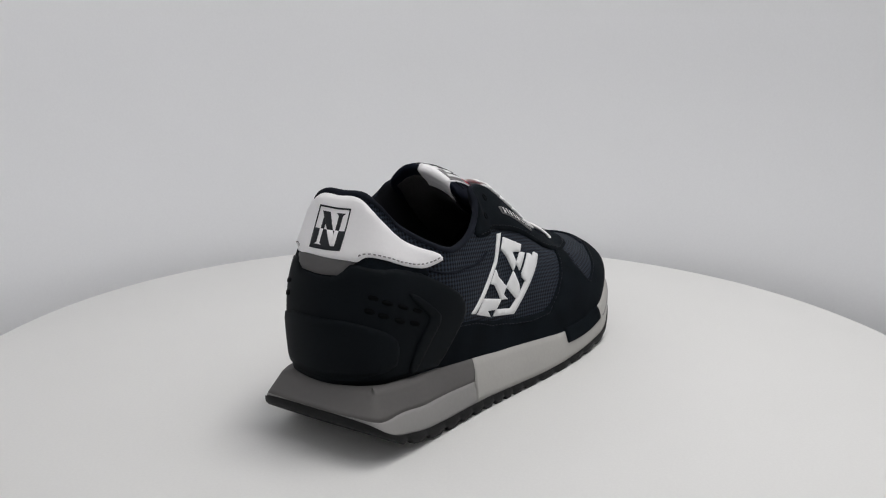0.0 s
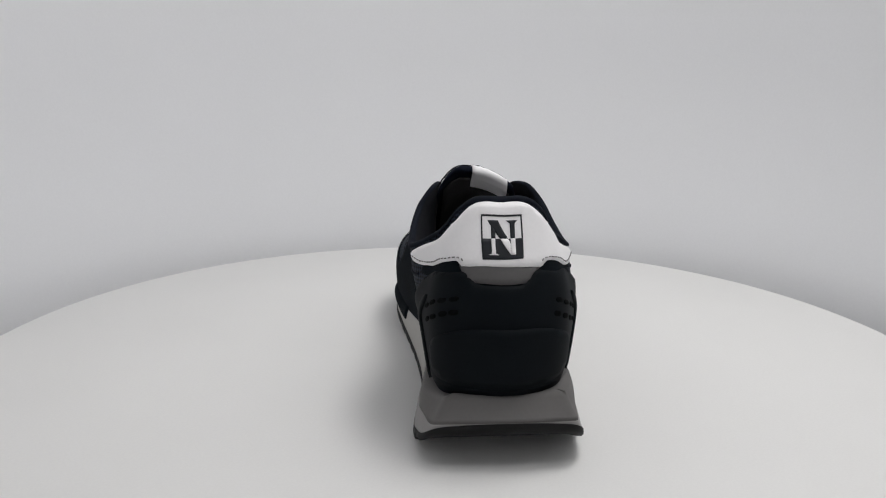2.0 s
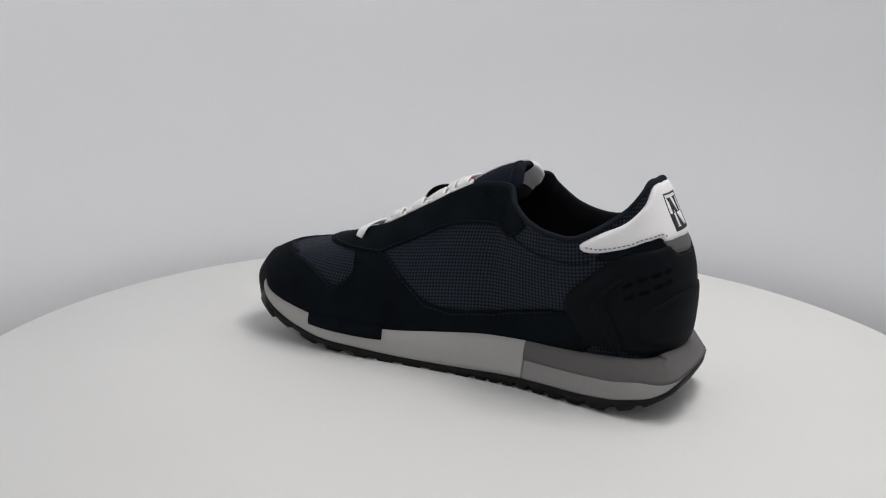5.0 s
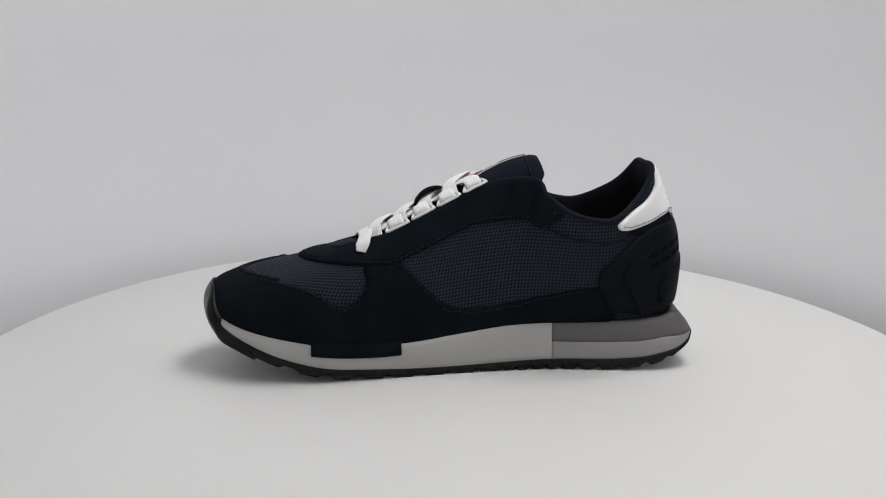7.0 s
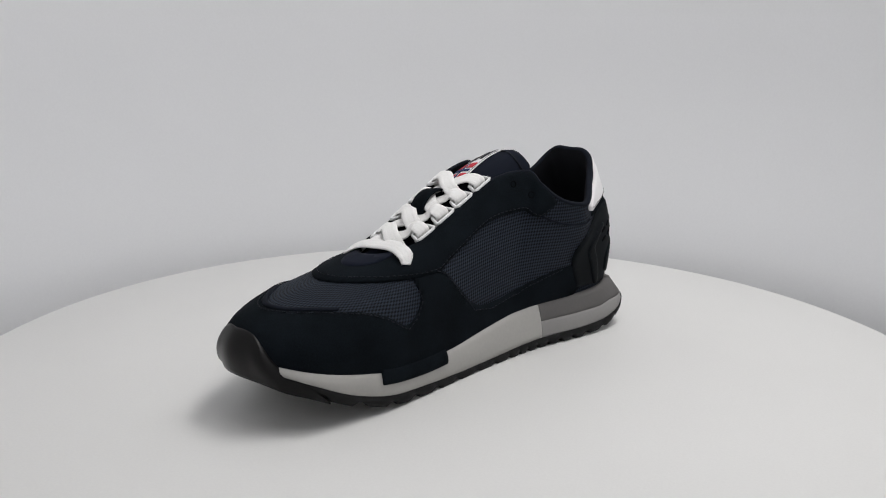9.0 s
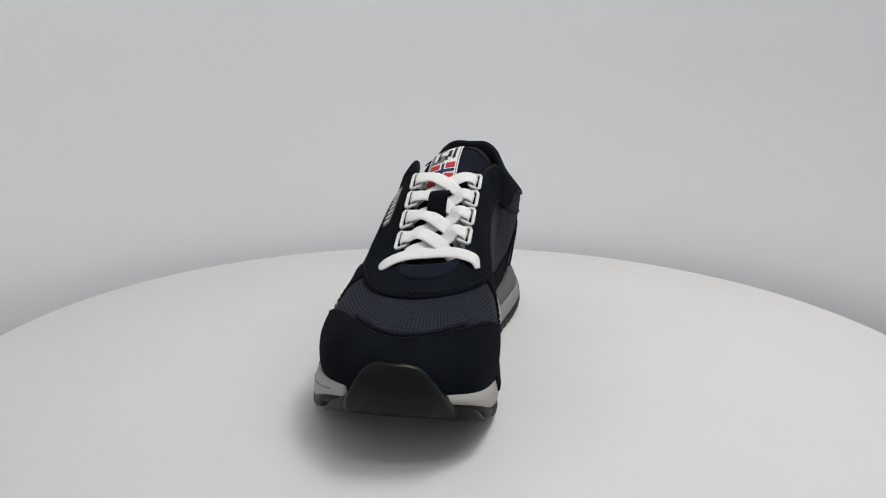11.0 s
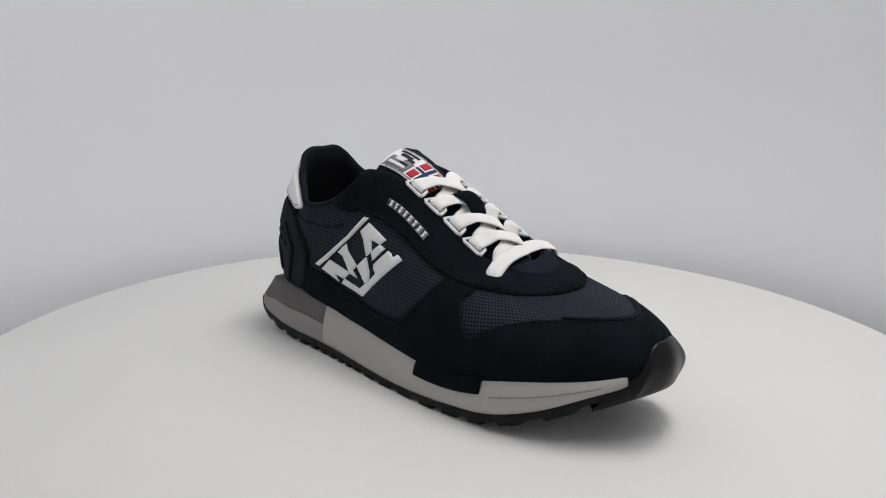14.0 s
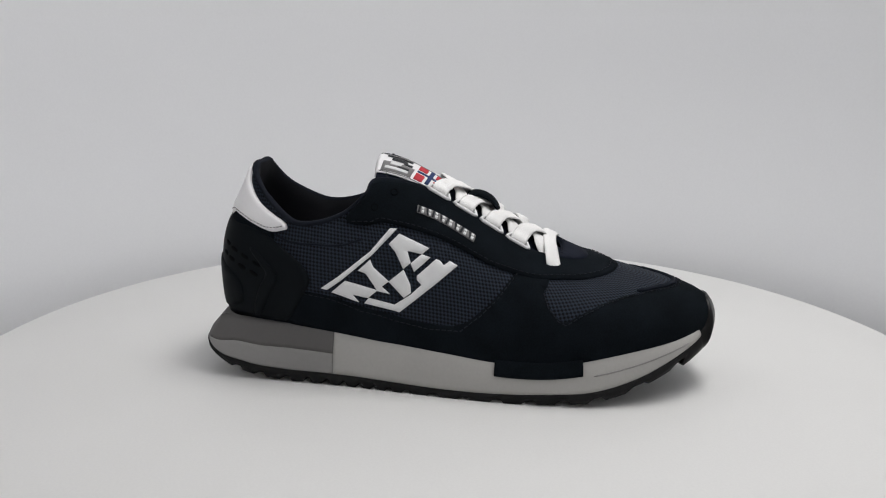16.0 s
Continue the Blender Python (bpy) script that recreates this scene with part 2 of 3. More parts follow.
JP = upper_point(JU, 0.0)
ZT = JP[:, 2] + 0.0006


REAR = np.clip((-0.100 - OX) / 0.035, 0, 1) ** 2
HEEL = np.clip((-0.108 - OX) / 0.030, 0, 1) ** 1.5
TOP_IN = np.clip((OX - JP[:, 0]) * NX + (OY - JP[:, 1]) * NY - 0.0016, 0.0010, 0.0055) * (1 - HEEL) + 0.0103 * HEEL


def level(inset, z, shift=0.0):
    return [(OX[i] - NX[i] * inset + REAR[i] * shift, OY[i] - NY[i] * inset, z[i]) for i in range(len(OX))]


def sole():
    # outsole with its tread teeth along the edge
    bm = bmesh.new()
    tooth = np.where((np.arange(280) % 6) < 4, 0.0, 0.0034) * (np.abs(K) > 2.6)
    ring_mesh(bm, [level(0.010, Z0 + 0.001, 0.005), level(0.0035, Z0 + tooth, 0.0045), level(0.0005, Z0 + 0.0006 + tooth, 0.003), level(0.0, Z0 * 0.5 + ZM * 0.5, 0.002), level(0.0004, ZM + 0.0006, 0.001), level(0.006, ZM + 0.0006, 0.001)],
              cap_first=True, cap_last=True)
    part("outsole", bm, M_RUBBER, shoe, "thin black rubber outsole with toothed edge")
    # foam: each block is its own stretch of the ring
    split_out, split_in = -0.066, -0.056

    def block(name, keep, za, zb, ia, ib, bulge, material, label, rear=0.0):
        bm = bmesh.new()
        idx = [i for i in range(280) if keep(i) or (name != "midsole" and (keep((i + 1) % 280) or keep((i - 1) % 280)))]
        # put the run in order without a break
        for j in range(len(idx)):
            if idx[j] - idx[j - 1] not in (1,) and (idx[j] - idx[j - 1]) % 280 != 1:
                idx = idx[j:] + idx[:j]
                break
        rows = []
        for q in np.linspace(0, 1, 7):
            rows.append([((OX[i] - NX[i] * (ia[i] + (ib[i] - ia[i]) * q - bulge * (1 - HEEL[i]) * math.sin(math.pi * q)) + REAR[i] * rear * (1 - q)),
                          (OY[i] - NY[i] * (ia[i] + (ib[i] - ia[i]) * q - bulge * (1 - HEEL[i]) * math.sin(math.pi * q))),
                          za[i] + (zb[i] - za[i]) * q) for i in idx])
        for inset, zz in ((0.012, zb),):
            rows.append([(OX[i] - NX[i] * (ib[i] + inset), OY[i] - NY[i] * (ib[i] + inset), zz[i]) for i in idx])
        first = [(OX[i] - NX[i] * (ia[i] + 0.012) + REAR[i] * rear, OY[i] - NY[i] * (ia[i] + 0.012), za[i]) for i in idx]
        rows = [first] + rows
        v = ring_mesh(bm, rows, closed=False)
        for e in (0, -1):
            bm.faces.new([r[e] for r in v])
        return part(name, bm, material, shoe, label)

    is_heel = lambda i: OX[i] < (split_in if OY[i] > 0 else split_out)
    top_in = TOP_IN
    low_in = np.full(280, 0.0006)
    mid_z = ZM + (ZT - ZM) * spline((-0.15, -0.1415, -0.130, -0.105, -0.05), (0.02, 0.22, 0.41, 0.47, 0.50), OX)
    mid_in = 0.0006 + (top_in - 0.0006) * (mid_z - ZM) / (ZT - ZM)
    block("midsole", lambda i: not is_heel(i) and abs(K[i]) < 13.5, ZM, ZT, low_in, top_in, 0.0012, M_FOAM, "light grey foam midsole")
    block("heel_base", is_heel, ZM, mid_z, low_in, mid_in, 0.0006, M_FOAM_HEEL, "grey foam heel block", 0.0015)
    block("heel_wedge", is_heel, mid_z, ZT, mid_in, top_in, 0.0008, M_WEDGE, "darker grey foam wedge under the heel")


sole()


# ---- the upper ----
def upper_skin():
    bm = bmesh.new()
    nu, nv = 336, 40
    uv = bm.loops.layers.uv.new("UVMap")
    us = np.linspace(-14, 14, nu + 1)
    vs = np.linspace(-0.06, 1, nv + 1)
    U, V = np.meshgrid(us, vs, indexing="ij")
    P = upper_point(U, np.clip(V, 0, 1))
    P[:, 0, 2] -= 0.006
    arc = np.cumsum(np.r_[0, np.linalg.norm(np.diff(P[:, nv // 2], axis=0), axis=1)])
    rib = np.cumsum(np.concatenate([np.zeros((nu + 1, 1)), np.linalg.norm(np.diff(P, axis=1), axis=2)], 1), 1)
    grid = [[bm.verts.new(P[i, j]) for j in range(nv + 1)] for i in range(nu)]
    grid.append(grid[0])
    for i in range(nu):
        for j in range(nv):
            f = bm.faces.new((grid[i][j], grid[i + 1][j], grid[i + 1][j + 1], grid[i][j + 1]))
            for lp, (a, b) in zip(f.loops, ((i, j), (i + 1, j), (i + 1, j + 1), (i, j + 1))):
                lp[uv].uv = (arc[a], rib[a, b])
    return part("upper", bm, M_MESH, shoe, "dark navy open mesh upper")


upper_skin()


from mathutils.geometry import delaunay_2d_cdt


def outward(u, v):
    return -upper_normal(u, v)


def chaikin(pts, times):
    for _ in range(times):
        out = []
        for i, a in enumerate(pts):
            b = pts[(i + 1) % len(pts)]
            out += [(0.75 * a[0] + 0.25 * b[0], 0.75 * a[1] + 0.25 * b[1]), (0.25 * a[0] + 0.75 * b[0], 0.25 * a[1] + 0.75 * b[1])]
        pts = out
    return pts


def dense(pts, step, closed=True):
    out = []
    for i, a in enumerate(pts):
        if not closed and i == len(pts) - 1:
            break
        b = pts[(i + 1) % len(pts)]
        n = max(1, int(math.hypot(b[0] - a[0], 4 * (b[1] - a[1])) / step))
        out += [(a[0] + (b[0] - a[0]) * k / n, a[1] + (b[1] - a[1]) * k / n) for k in range(n)]
    return out if closed else out + [pts[-1]]


def inside(px, py, poly):
    n, r = len(poly), np.zeros(px.shape, bool)
    for i in range(n):
        (x1, y1), (x2, y2) = poly[i], poly[i - 1]
        if y1 == y2:
            continue
        r ^= ((y1 > py) != (y2 > py)) & (px < (x2 - x1) * (py - y1) / (y2 - y1) + x1)
    return r


def panel(name, outline, height, material, parent, label="", smooth=2, step=0.10, fill=0.16, low=-0.0004, lift=0.0):
    """A thick piece that lies on the upper's skin. outline: its edge in (u, v)."""
    edge = dense(chaikin(list(outline), smooth), step)
    q = [(a, 4 * b) for a, b in edge]
    xs, ys = np.array([p[0] for p in q]), np.array([p[1] for p in q])
    gx, gy = np.meshgrid(np.arange(xs.min(), xs.max(), fill), np.arange(ys.min(), ys.max(), fill))
    gx, gy = gx.ravel(), gy.ravel()
    ok = inside(gx, gy, q)
    gx, gy = gx[ok], gy[ok]
    if len(gx):
        far = np.min(np.hypot(gx[:, None] - xs[None], gy[:, None] - ys[None]), 1) > min(step, fill) * 0.45
        gx, gy = gx[far], gy[far]
    pts = [Vector(p) for p in q] + [Vector((a, b)) for a, b in zip(gx, gy)]
    n = len(q)
    vs, es, fs, _, _, _ = delaunay_2d_cdt(pts, [(i, (i + 1) % n) for i in range(n)], [], 1, 1e-6)
    u, v = np.array([p[0] for p in vs]), np.array([p[1] / 4 for p in vs])
    P, N = upper_point(u, np.clip(v, -0.15, 1.1)), outward(u, np.clip(v, 0.0, 1.0))
    bm = bmesh.new()
    uvl = bm.loops.layers.uv.new("UVMap")
    top = [bm.verts.new(P[i] + N[i] * (lift + height)) for i in range(len(vs))]
    for f in fs:
        try:
            fc = bm.faces.new([top[i] for i in f])
            for lp, i in zip(fc.loops, f):
                lp[uvl].uv = (u[i] * 0.02, v[i] * 0.075)
        except ValueError:
            pass
    rim = [e for e in bm.edges if len(e.link_faces) == 1]
    index = {t: i for i, t in enumerate(top)}
    near, foot = {}, {}
    for e in rim:
        for w in e.verts:
            i = index.get(w)
            if i is not None and i not in foot:
                foot[i] = bm.verts.new(P[i] + N[i] * (lift + low))
    for e in rim:
        a, b = (index[w] for w in e.verts)
        bm.faces.new((top[a], top[b], foot[b], foot[a]))
    for i in foot:
        top[i].co = Vector(P[i] + N[i] * (lift + height * 0.72))
    return part(name, bm, material, parent, label)


def tube(bm, pts, r, sides=6, closed=False):
    pts = [Vector(p) for p in pts]
    n = len(pts)
    rings = []
    ref = Vector((0.13, 0.27, 0.95)).normalized()
    for i, p in enumerate(pts):
        a = pts[(i - 1) % n] if closed or i else pts[0]
        b = pts[(i + 1) % n] if closed or i < n - 1 else pts[-1]
        t = (b - a).normalized()
        s = t.cross(ref).normalized()
        w = s.cross(t)
        rings.append([p + (s * math.cos(2 * math.pi * k / sides) + w * math.sin(2 * math.pi * k / sides)) * r for k in range(sides)])
    if closed:
        rings.append(rings[0])
    ring_mesh(bm, rings, cap_first=not closed, cap_last=not closed)


def stitches(path, lift, material, parent, length=0.0022, gap=0.0012, r=0.00028, name="stitching"):
    """A dashed seam along a path in (u, v)."""
    p = np.array(dense(path, 0.03, closed=False))
    P = upper_point(p[:, 0], p[:, 1]) + outward(p[:, 0], np.clip(p[:, 1], 0, 1)) * lift
    s = np.r_[0, np.cumsum(np.linalg.norm(np.diff(P, axis=0), axis=1))]
    bm = bmesh.new()
    at = 0.0
    while at + length < s[-1]:
        q = [[np.interp(at + length * k, s, P[:, c]) for c in range(3)] for k in (0, 0.5, 1)]
        tube(bm, q, r, 5)
        at += length + gap
    if len(bm.verts) == 0:
        bm.free()
        return
    part(name, bm, material, parent)


# near black that stands for the shade inside holes and recesses
M_HOLE_SHADE = textured("hole_shade_black", (0.0025, 0.003, 0.0035), 0.95, 0.05)
M_THREAD = textured("navy_thread", (0.011, 0.013, 0.018), 0.8, 0.2)
M_THREAD_GREY = textured("grey_thread", (0.22, 0.21, 0.21), 0.8, 0.2)

# mudguard: the lower suede band, from the outer heel round the toe to the inner heel
MUD_OUT = [(-3.60, 0.003), (-3.62, 0.190), (-4.52, 0.275), (-5.27, 0.250), (-6.44, 0.160), (-7.92, 0.115), (-8.69, 0.105), (-9.29, 0.125), (-9.67, 0.230),
           (-10.00, 0.360), (-10.30, 0.520), (-10.64, 0.705), (-11.32, 0.745), (-11.22, 0.640), (-10.96, 0.530), (-10.97, 0.420), (-11.10, 0.315), (-11.24, 0.288), (-11.60, 0.370)]
MUD_FRONT = [(-12.15, 0.475), (-12.60, 0.520), (-13.10, 0.518), (-13.55, 0.485), (-14.00, 0.458), (-14.40, 0.468), (-14.85, 0.498), (-15.25, 0.490), (-15.65, 0.458)]
MUD_IN = [(-16.05, 0.385), (-16.40, 0.300), (-16.62, 0.262), (-16.85, 0.317), (-16.97, 0.433), (-16.78, 0.570), (-16.55, 0.705), (-17.38, 0.610), (-17.66, 0.525), (-18.18, 0.290), (-18.67, 0.135), (-19.26, 0.095),
          (-20.60, 0.110), (-22.03, 0.180), (-23.20, 0.265), (-24.40, 0.225), (-24.40, 0.003), (-22.60, -0.040), (-14.00, -0.040), (-5.60, -0.040)]
MUD = MUD_OUT + MUD_FRONT + MUD_IN
panel("mudguard", MUD, 0.0010, M_SUEDE, shoe, "black suede mudguard round the toe", smooth=1)
for run in (MUD_OUT[1:12], MUD_OUT[13:] + MUD_FRONT + MUD_IN[:6], MUD_IN[7:15]):
    stitches([(a, b - 0.018) for a, b in run], 0.0012, M_THREAD, shoe)

# rubbery welt along the front edge of the toe window
WELT = [(-12.9, 0.530), (-13.3, 0.512), (-13.6, 0.487), (-14.0, 0.462), (-14.4, 0.472), (-14.8, 0.500), (-15.1, 0.503), (-15.12, 0.528),
        (-14.8, 0.530), (-14.4, 0.505), (-14.0, 0.495), (-13.6, 0.520), (-13.3, 0.545), (-12.9, 0.553)]
panel("toe_trim", WELT, 0.0016, M_LINING, shoe, "narrow navy trim over the toe window", smooth=1, step=0.06, fill=0.08)

# eyestay: suede piece along the laces, round the throat
EYESTAY = [(-5.95, 0.985), (-6.32, 0.865), (-7.16, 0.725), (-8.19, 0.640), (-8.87, 0.615), (-9.52, 0.605), (-10.03, 0.590), (-10.80, 0.640), (-11.50, 0.715),
       (-12.25, 0.738), (-13.00, 0.752), (-14.00, 0.772), (-15.10, 0.768), (-16.00, 0.715), (-16.75, 0.650), (-17.48, 0.565), (-17.78, 0.595), (-18.55, 0.630),
       (-19.09, 0.640), (-19.68, 0.635), (-20.68, 0.665), (-21.22, 0.710), (-21.69, 0.880), (-21.97, 0.985), (-20.60, 1.000), (-19.60, 1.000), (-18.50, 1.000), (-17.00, 1.000), (-15.50, 1.000),
       (-14.00, 1.000), (-12.50, 1.000), (-11.00, 1.000), (-9.50, 1.000), (-8.40, 1.000), (-7.40, 1.000)]
panel("eyestay", EYESTAY, 0.0017, M_SUEDE, shoe, "black suede eyestay", smooth=1)
stitches([(a, b + 0.03) for a, b in EYESTAY[1:23]], 0.0019, M_THREAD, shoe)

# navy cloth at the foot of the throat
panel("throat_insert", [(-12.2, 0.985), (-12.6, 0.93), (-13.3, 0.90), (-14.0, 0.895), (-14.8, 0.90), (-15.5, 0.93), (-15.9, 0.985), (-14.8, 0.998), (-14.0, 1.0), (-13.2, 0.998)], 0.0005, M_NAVY, shoe, "navy cloth insert under the laces", smooth=1, lift=0.0017, fill=0.12)

# lace holes left free at the top of the eyestay, near black for the shade inside
for u, v in ((-8.33, 0.898), (-7.55, 0.82), (8.45, 0.90), (7.65, 0.82)):
    c, nn = upper_point(u, v), outward(u, v)
    bm = bmesh.new()
    nn = Vector(nn)
    a = nn.orthogonal().normalized()
    b = nn.cross(a)
    c = Vector(c) + nn * 0.0019
    rings = [[c + (a * math.cos(k * math.pi / 8) + b * math.sin(k * math.pi / 8)) * r + nn * h for k in range(16)]
             for r, h in ((0.0021, -0.0006), (0.0020, 0.0002), (0.0017, 0.0002), (0.0014, -0.0010))]
    ring_mesh(bm, rings, cap_last=True)
    part("lace_hole", bm, M_HOLE_SHADE, shoe)

# moulded heel counter
COUNTER = [(-3.75, 0.004), (-4.13, 0.080), (-4.66, 0.310), (-4.75, 0.430), (-4.32, 0.650), (-3.45, 0.750), (-2.52, 0.685), (-1.92, 0.620), (-1.35, 0.610), (-0.90, 0.620), (-0.68, 0.575), (-0.43, 0.520),
           (0.12, 0.520), (0.78, 0.520), (1.00, 0.570), (1.20, 0.615), (1.62, 0.615), (2.08, 0.635), (2.70, 0.695), (3.45, 0.690), (4.20, 0.525), (4.55, 0.360), (4.35, 0.200), (3.75, 0.004)]
panel("heel_counter", COUNTER, 0.0020, M_COUNTER, shoe, "moulded black heel counter with dimples", smooth=1, fill=0.13)
# raised frame ribs of the counter
RIB_OUT = [(-3.0, 0.02), (-3.45, 0.20), (-3.75, 0.36), (-3.5, 0.44), (-2.9, 0.52), (-2.6, 0.50), (-3.2, 0.40), (-3.35, 0.34), (-3.05, 0.20), (-2.7, 0.03)]
RIB_IN = [(-a, b) for a, b in RIB_OUT]
for r in (RIB_OUT, RIB_IN):
    panel("counter_rib", r, 0.0012, M_COUNTER, shoe, "", smooth=2, lift=0.0020, step=0.07, fill=0.09)
BACK_PLATE = [(-2.3, 0.03), (-2.45, 0.15), (-2.2, 0.225), (-1.2, 0.265), (0.0, 0.275), (1.2, 0.265), (2.2, 0.225), (2.45, 0.15), (2.3, 0.03)]
panel("counter_plate", BACK_PLATE, 0.0011, M_COUNTER, shoe, "", smooth=2, lift=0.0020, fill=0.12)
# slightly raised dark pads, coloured as the shade of pressed-in dimples
for s, dimples in ((-1, ((1.65, 0.417), (2.05, 0.40), (2.5, 0.392), (2.95, 0.385), (1.55, 0.335), (1.95, 0.317), (2.4, 0.30), (2.85, 0.292))),
                   (1, ((1.45, 0.437), (1.85, 0.433), (2.25, 0.428), (2.65, 0.42), (1.45, 0.357), (1.8, 0.350), (2.2, 0.335), (2.6, 0.325)))):
    for u0, v0 in dimples:
        quad = [(s * (u0 - 0.15), v0 - 0.014), (s * (u0 + 0.15), v0 - 0.018), (s * (u0 + 0.15), v0 + 0.014), (s * (u0 - 0.15), v0 + 0.018)]
        panel("dimple_shade", quad, 0.0005, M_HOLE_SHADE, shoe, "", smooth=1, lift=0.0019, step=0.05, fill=0.07)

# dark wing and grey strip under the white tab; the strip's colour includes the tab's shade
WING = [(-3.52, 0.735), (-3.30, 0.825), (-2.44, 0.745), (-1.20, 0.710), (-0.68, 0.645), (0.88, 0.645), (1.40, 0.725), (2.40, 0.755), (3.40, 0.840), (3.58, 0.750), (2.18, 0.615), (0.96, 0.510), (-0.68, 0.510), (-2.22, 0.605)]
panel("heel_wing", WING, 0.0012, M_SUEDE, shoe, "black suede wings under the heel tab", smooth=1)
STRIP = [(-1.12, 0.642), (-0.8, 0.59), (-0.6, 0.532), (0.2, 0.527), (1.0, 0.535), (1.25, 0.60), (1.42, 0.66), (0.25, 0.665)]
panel("heel_strip", STRIP, 0.0017, M_GREY_SHADED, shoe, "grey leather strip, darkened for shade under the heel tab", smooth=0)
TAB = [(1.2, 0.985), (0.6, 0.992), (0.05, 0.988), (-0.5, 0.992), (-1.0, 0.985), (-1.6, 0.962), (-2.0, 0.935), (-2.55, 0.915), (-3.2, 0.935), (-3.75, 0.968), (-3.88, 0.93), (-3.7, 0.885), (-3.42, 0.81), (-3.2, 0.772),
       (-2.5, 0.717), (-2.0, 0.70), (-1.55, 0.690), (-1.3, 0.672), (-1.1, 0.634), (-0.9, 0.632), (0.25, 0.645), (1.28, 0.640), (1.45, 0.685), (1.6, 0.698), (1.9, 0.703), (2.6, 0.733), (3.25, 0.80), (3.6, 0.85),
       (3.92, 0.91), (3.97, 0.965), (3.5, 0.975), (3.0, 0.945), (2.5, 0.925), (1.95, 0.935), (1.55, 0.967)]
panel("heel_tab", TAB, 0.0027, M_WHITE, shoe, "white leather heel tab", smooth=1, fill=0.12)
stitches([(-3.75, 0.93), (-3.58, 0.885), (-3.32, 0.825), (-3.1, 0.79), (-2.5, 0.737), (-2.0, 0.72), (-1.55, 0.708), (-1.22, 0.69), (-1.0, 0.65)], 0.0027, M_THREAD_GREY, shoe, 0.0013, 0.0011, 0.00034)
stitches([(3.82, 0.93), (3.5, 0.865), (3.15, 0.815), (2.55, 0.752), (1.9, 0.722), (1.55, 0.715), (1.33, 0.70), (1.18, 0.655)], 0.0027, M_THREAD_GREY, shoe, 0.0013, 0.0011, 0.00034)


def on_quad(q, a, b):
    """(u, v) at the fractions a across and b down a four-cornered field."""
    (x0, y0), (x1, y1), (x2, y2), (x3, y3) = q
    return ((x0 * (1 - a) + x1 * a) * (1 - b) + (x3 * (1 - a) + x2 * a) * b, (y0 * (1 - a) + y1 * a) * (1 - b) + (y3 * (1 - a) + y2 * a) * b)


def shapes_on(q, shapes, name, height, lift, parent):
    for pts, m in shapes:
        panel(name, [on_quad(q, a, b) for a, b in pts], height, m, parent, "", smooth=0, step=0.05, fill=0.06, lift=lift)


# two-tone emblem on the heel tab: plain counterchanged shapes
BOX = [(0.78, 0.933), (-0.67, 0.931), (-0.48, 0.688), (0.66, 0.683)]
shapes_on(BOX, [([(0, 0), (1, 0), (1, 0.035), (0, 0.035)], M_BLACK), ([(0, 0.035), (0.035, 0.035), (0.035, 0.5), (0, 0.5)], M_BLACK), ([(0.965, 0.035), (1, 0.035), (1, 0.5), (0.965, 0.5)], M_BLACK),
                ([(0, 0.5), (1, 0.5), (1, 1), (0, 1)], M_BLACK),
                ([(0.23, 0.16), (0.33, 0.30), (0.33, 0.5), (0.23, 0.5)], M_BLACK), ([(0.15, 0.11), (0.40, 0.11), (0.63, 0.5), (0.44, 0.5)], M_BLACK), ([(0.60, 0.11), (0.88, 0.11), (0.81, 0.17), (0.80, 0.5), (0.69, 0.5), (0.69, 0.17)], M_BLACK)], "emblem", 0.0003, 0.0027, shoe)
shapes_on(BOX, [([(0.23, 0.5), (0.32, 0.5), (0.32, 0.85), (0.40, 0.89), (0.15, 0.89), (0.23, 0.85)], M_WHITE), ([(0.44, 0.5), (0.63, 0.5), (0.685, 0.62), (0.685, 0.89)], M_WHITE), ([(0.69, 0.5), (0.80, 0.5), (0.80, 0.89), (0.69, 0.89)], M_WHITE)], "emblem", 0.0003, 0.00305, shoe)

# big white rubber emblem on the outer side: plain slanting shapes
def side_uv(x, z, side):
    """(u, v) of the skin's point seen straight from the side at x, z in millimetres."""
    x, z = x / 1000, z / 1000
    us, vs = np.meshgrid(np.linspace(1, 13.5, 126) * side, np.linspace(0, 1, 51), indexing="ij")
    p = upper_point(us, vs)
    k = np.argmin((p[..., 0] - x) ** 2 + (p[..., 2] - z) ** 2)
    u, v = us.ravel()[k], vs.ravel()[k]
    for _ in range(6):
        q, a, b = upper_point(u, v), upper_point(u + 0.02, v), upper_point(u, v + 0.01)
        m = np.array([[(a[0] - q[0]) / 0.02, (b[0] - q[0]) / 0.01], [(a[2] - q[2]) / 0.02, (b[2] - q[2]) / 0.01]])
        du, dv = np.linalg.solve(m, [x - q[0], z - q[2]])
        u, v = u + float(np.clip(du, -0.3, 0.3)), v + float(np.clip(dv, -0.1, 0.1))
    return u, v


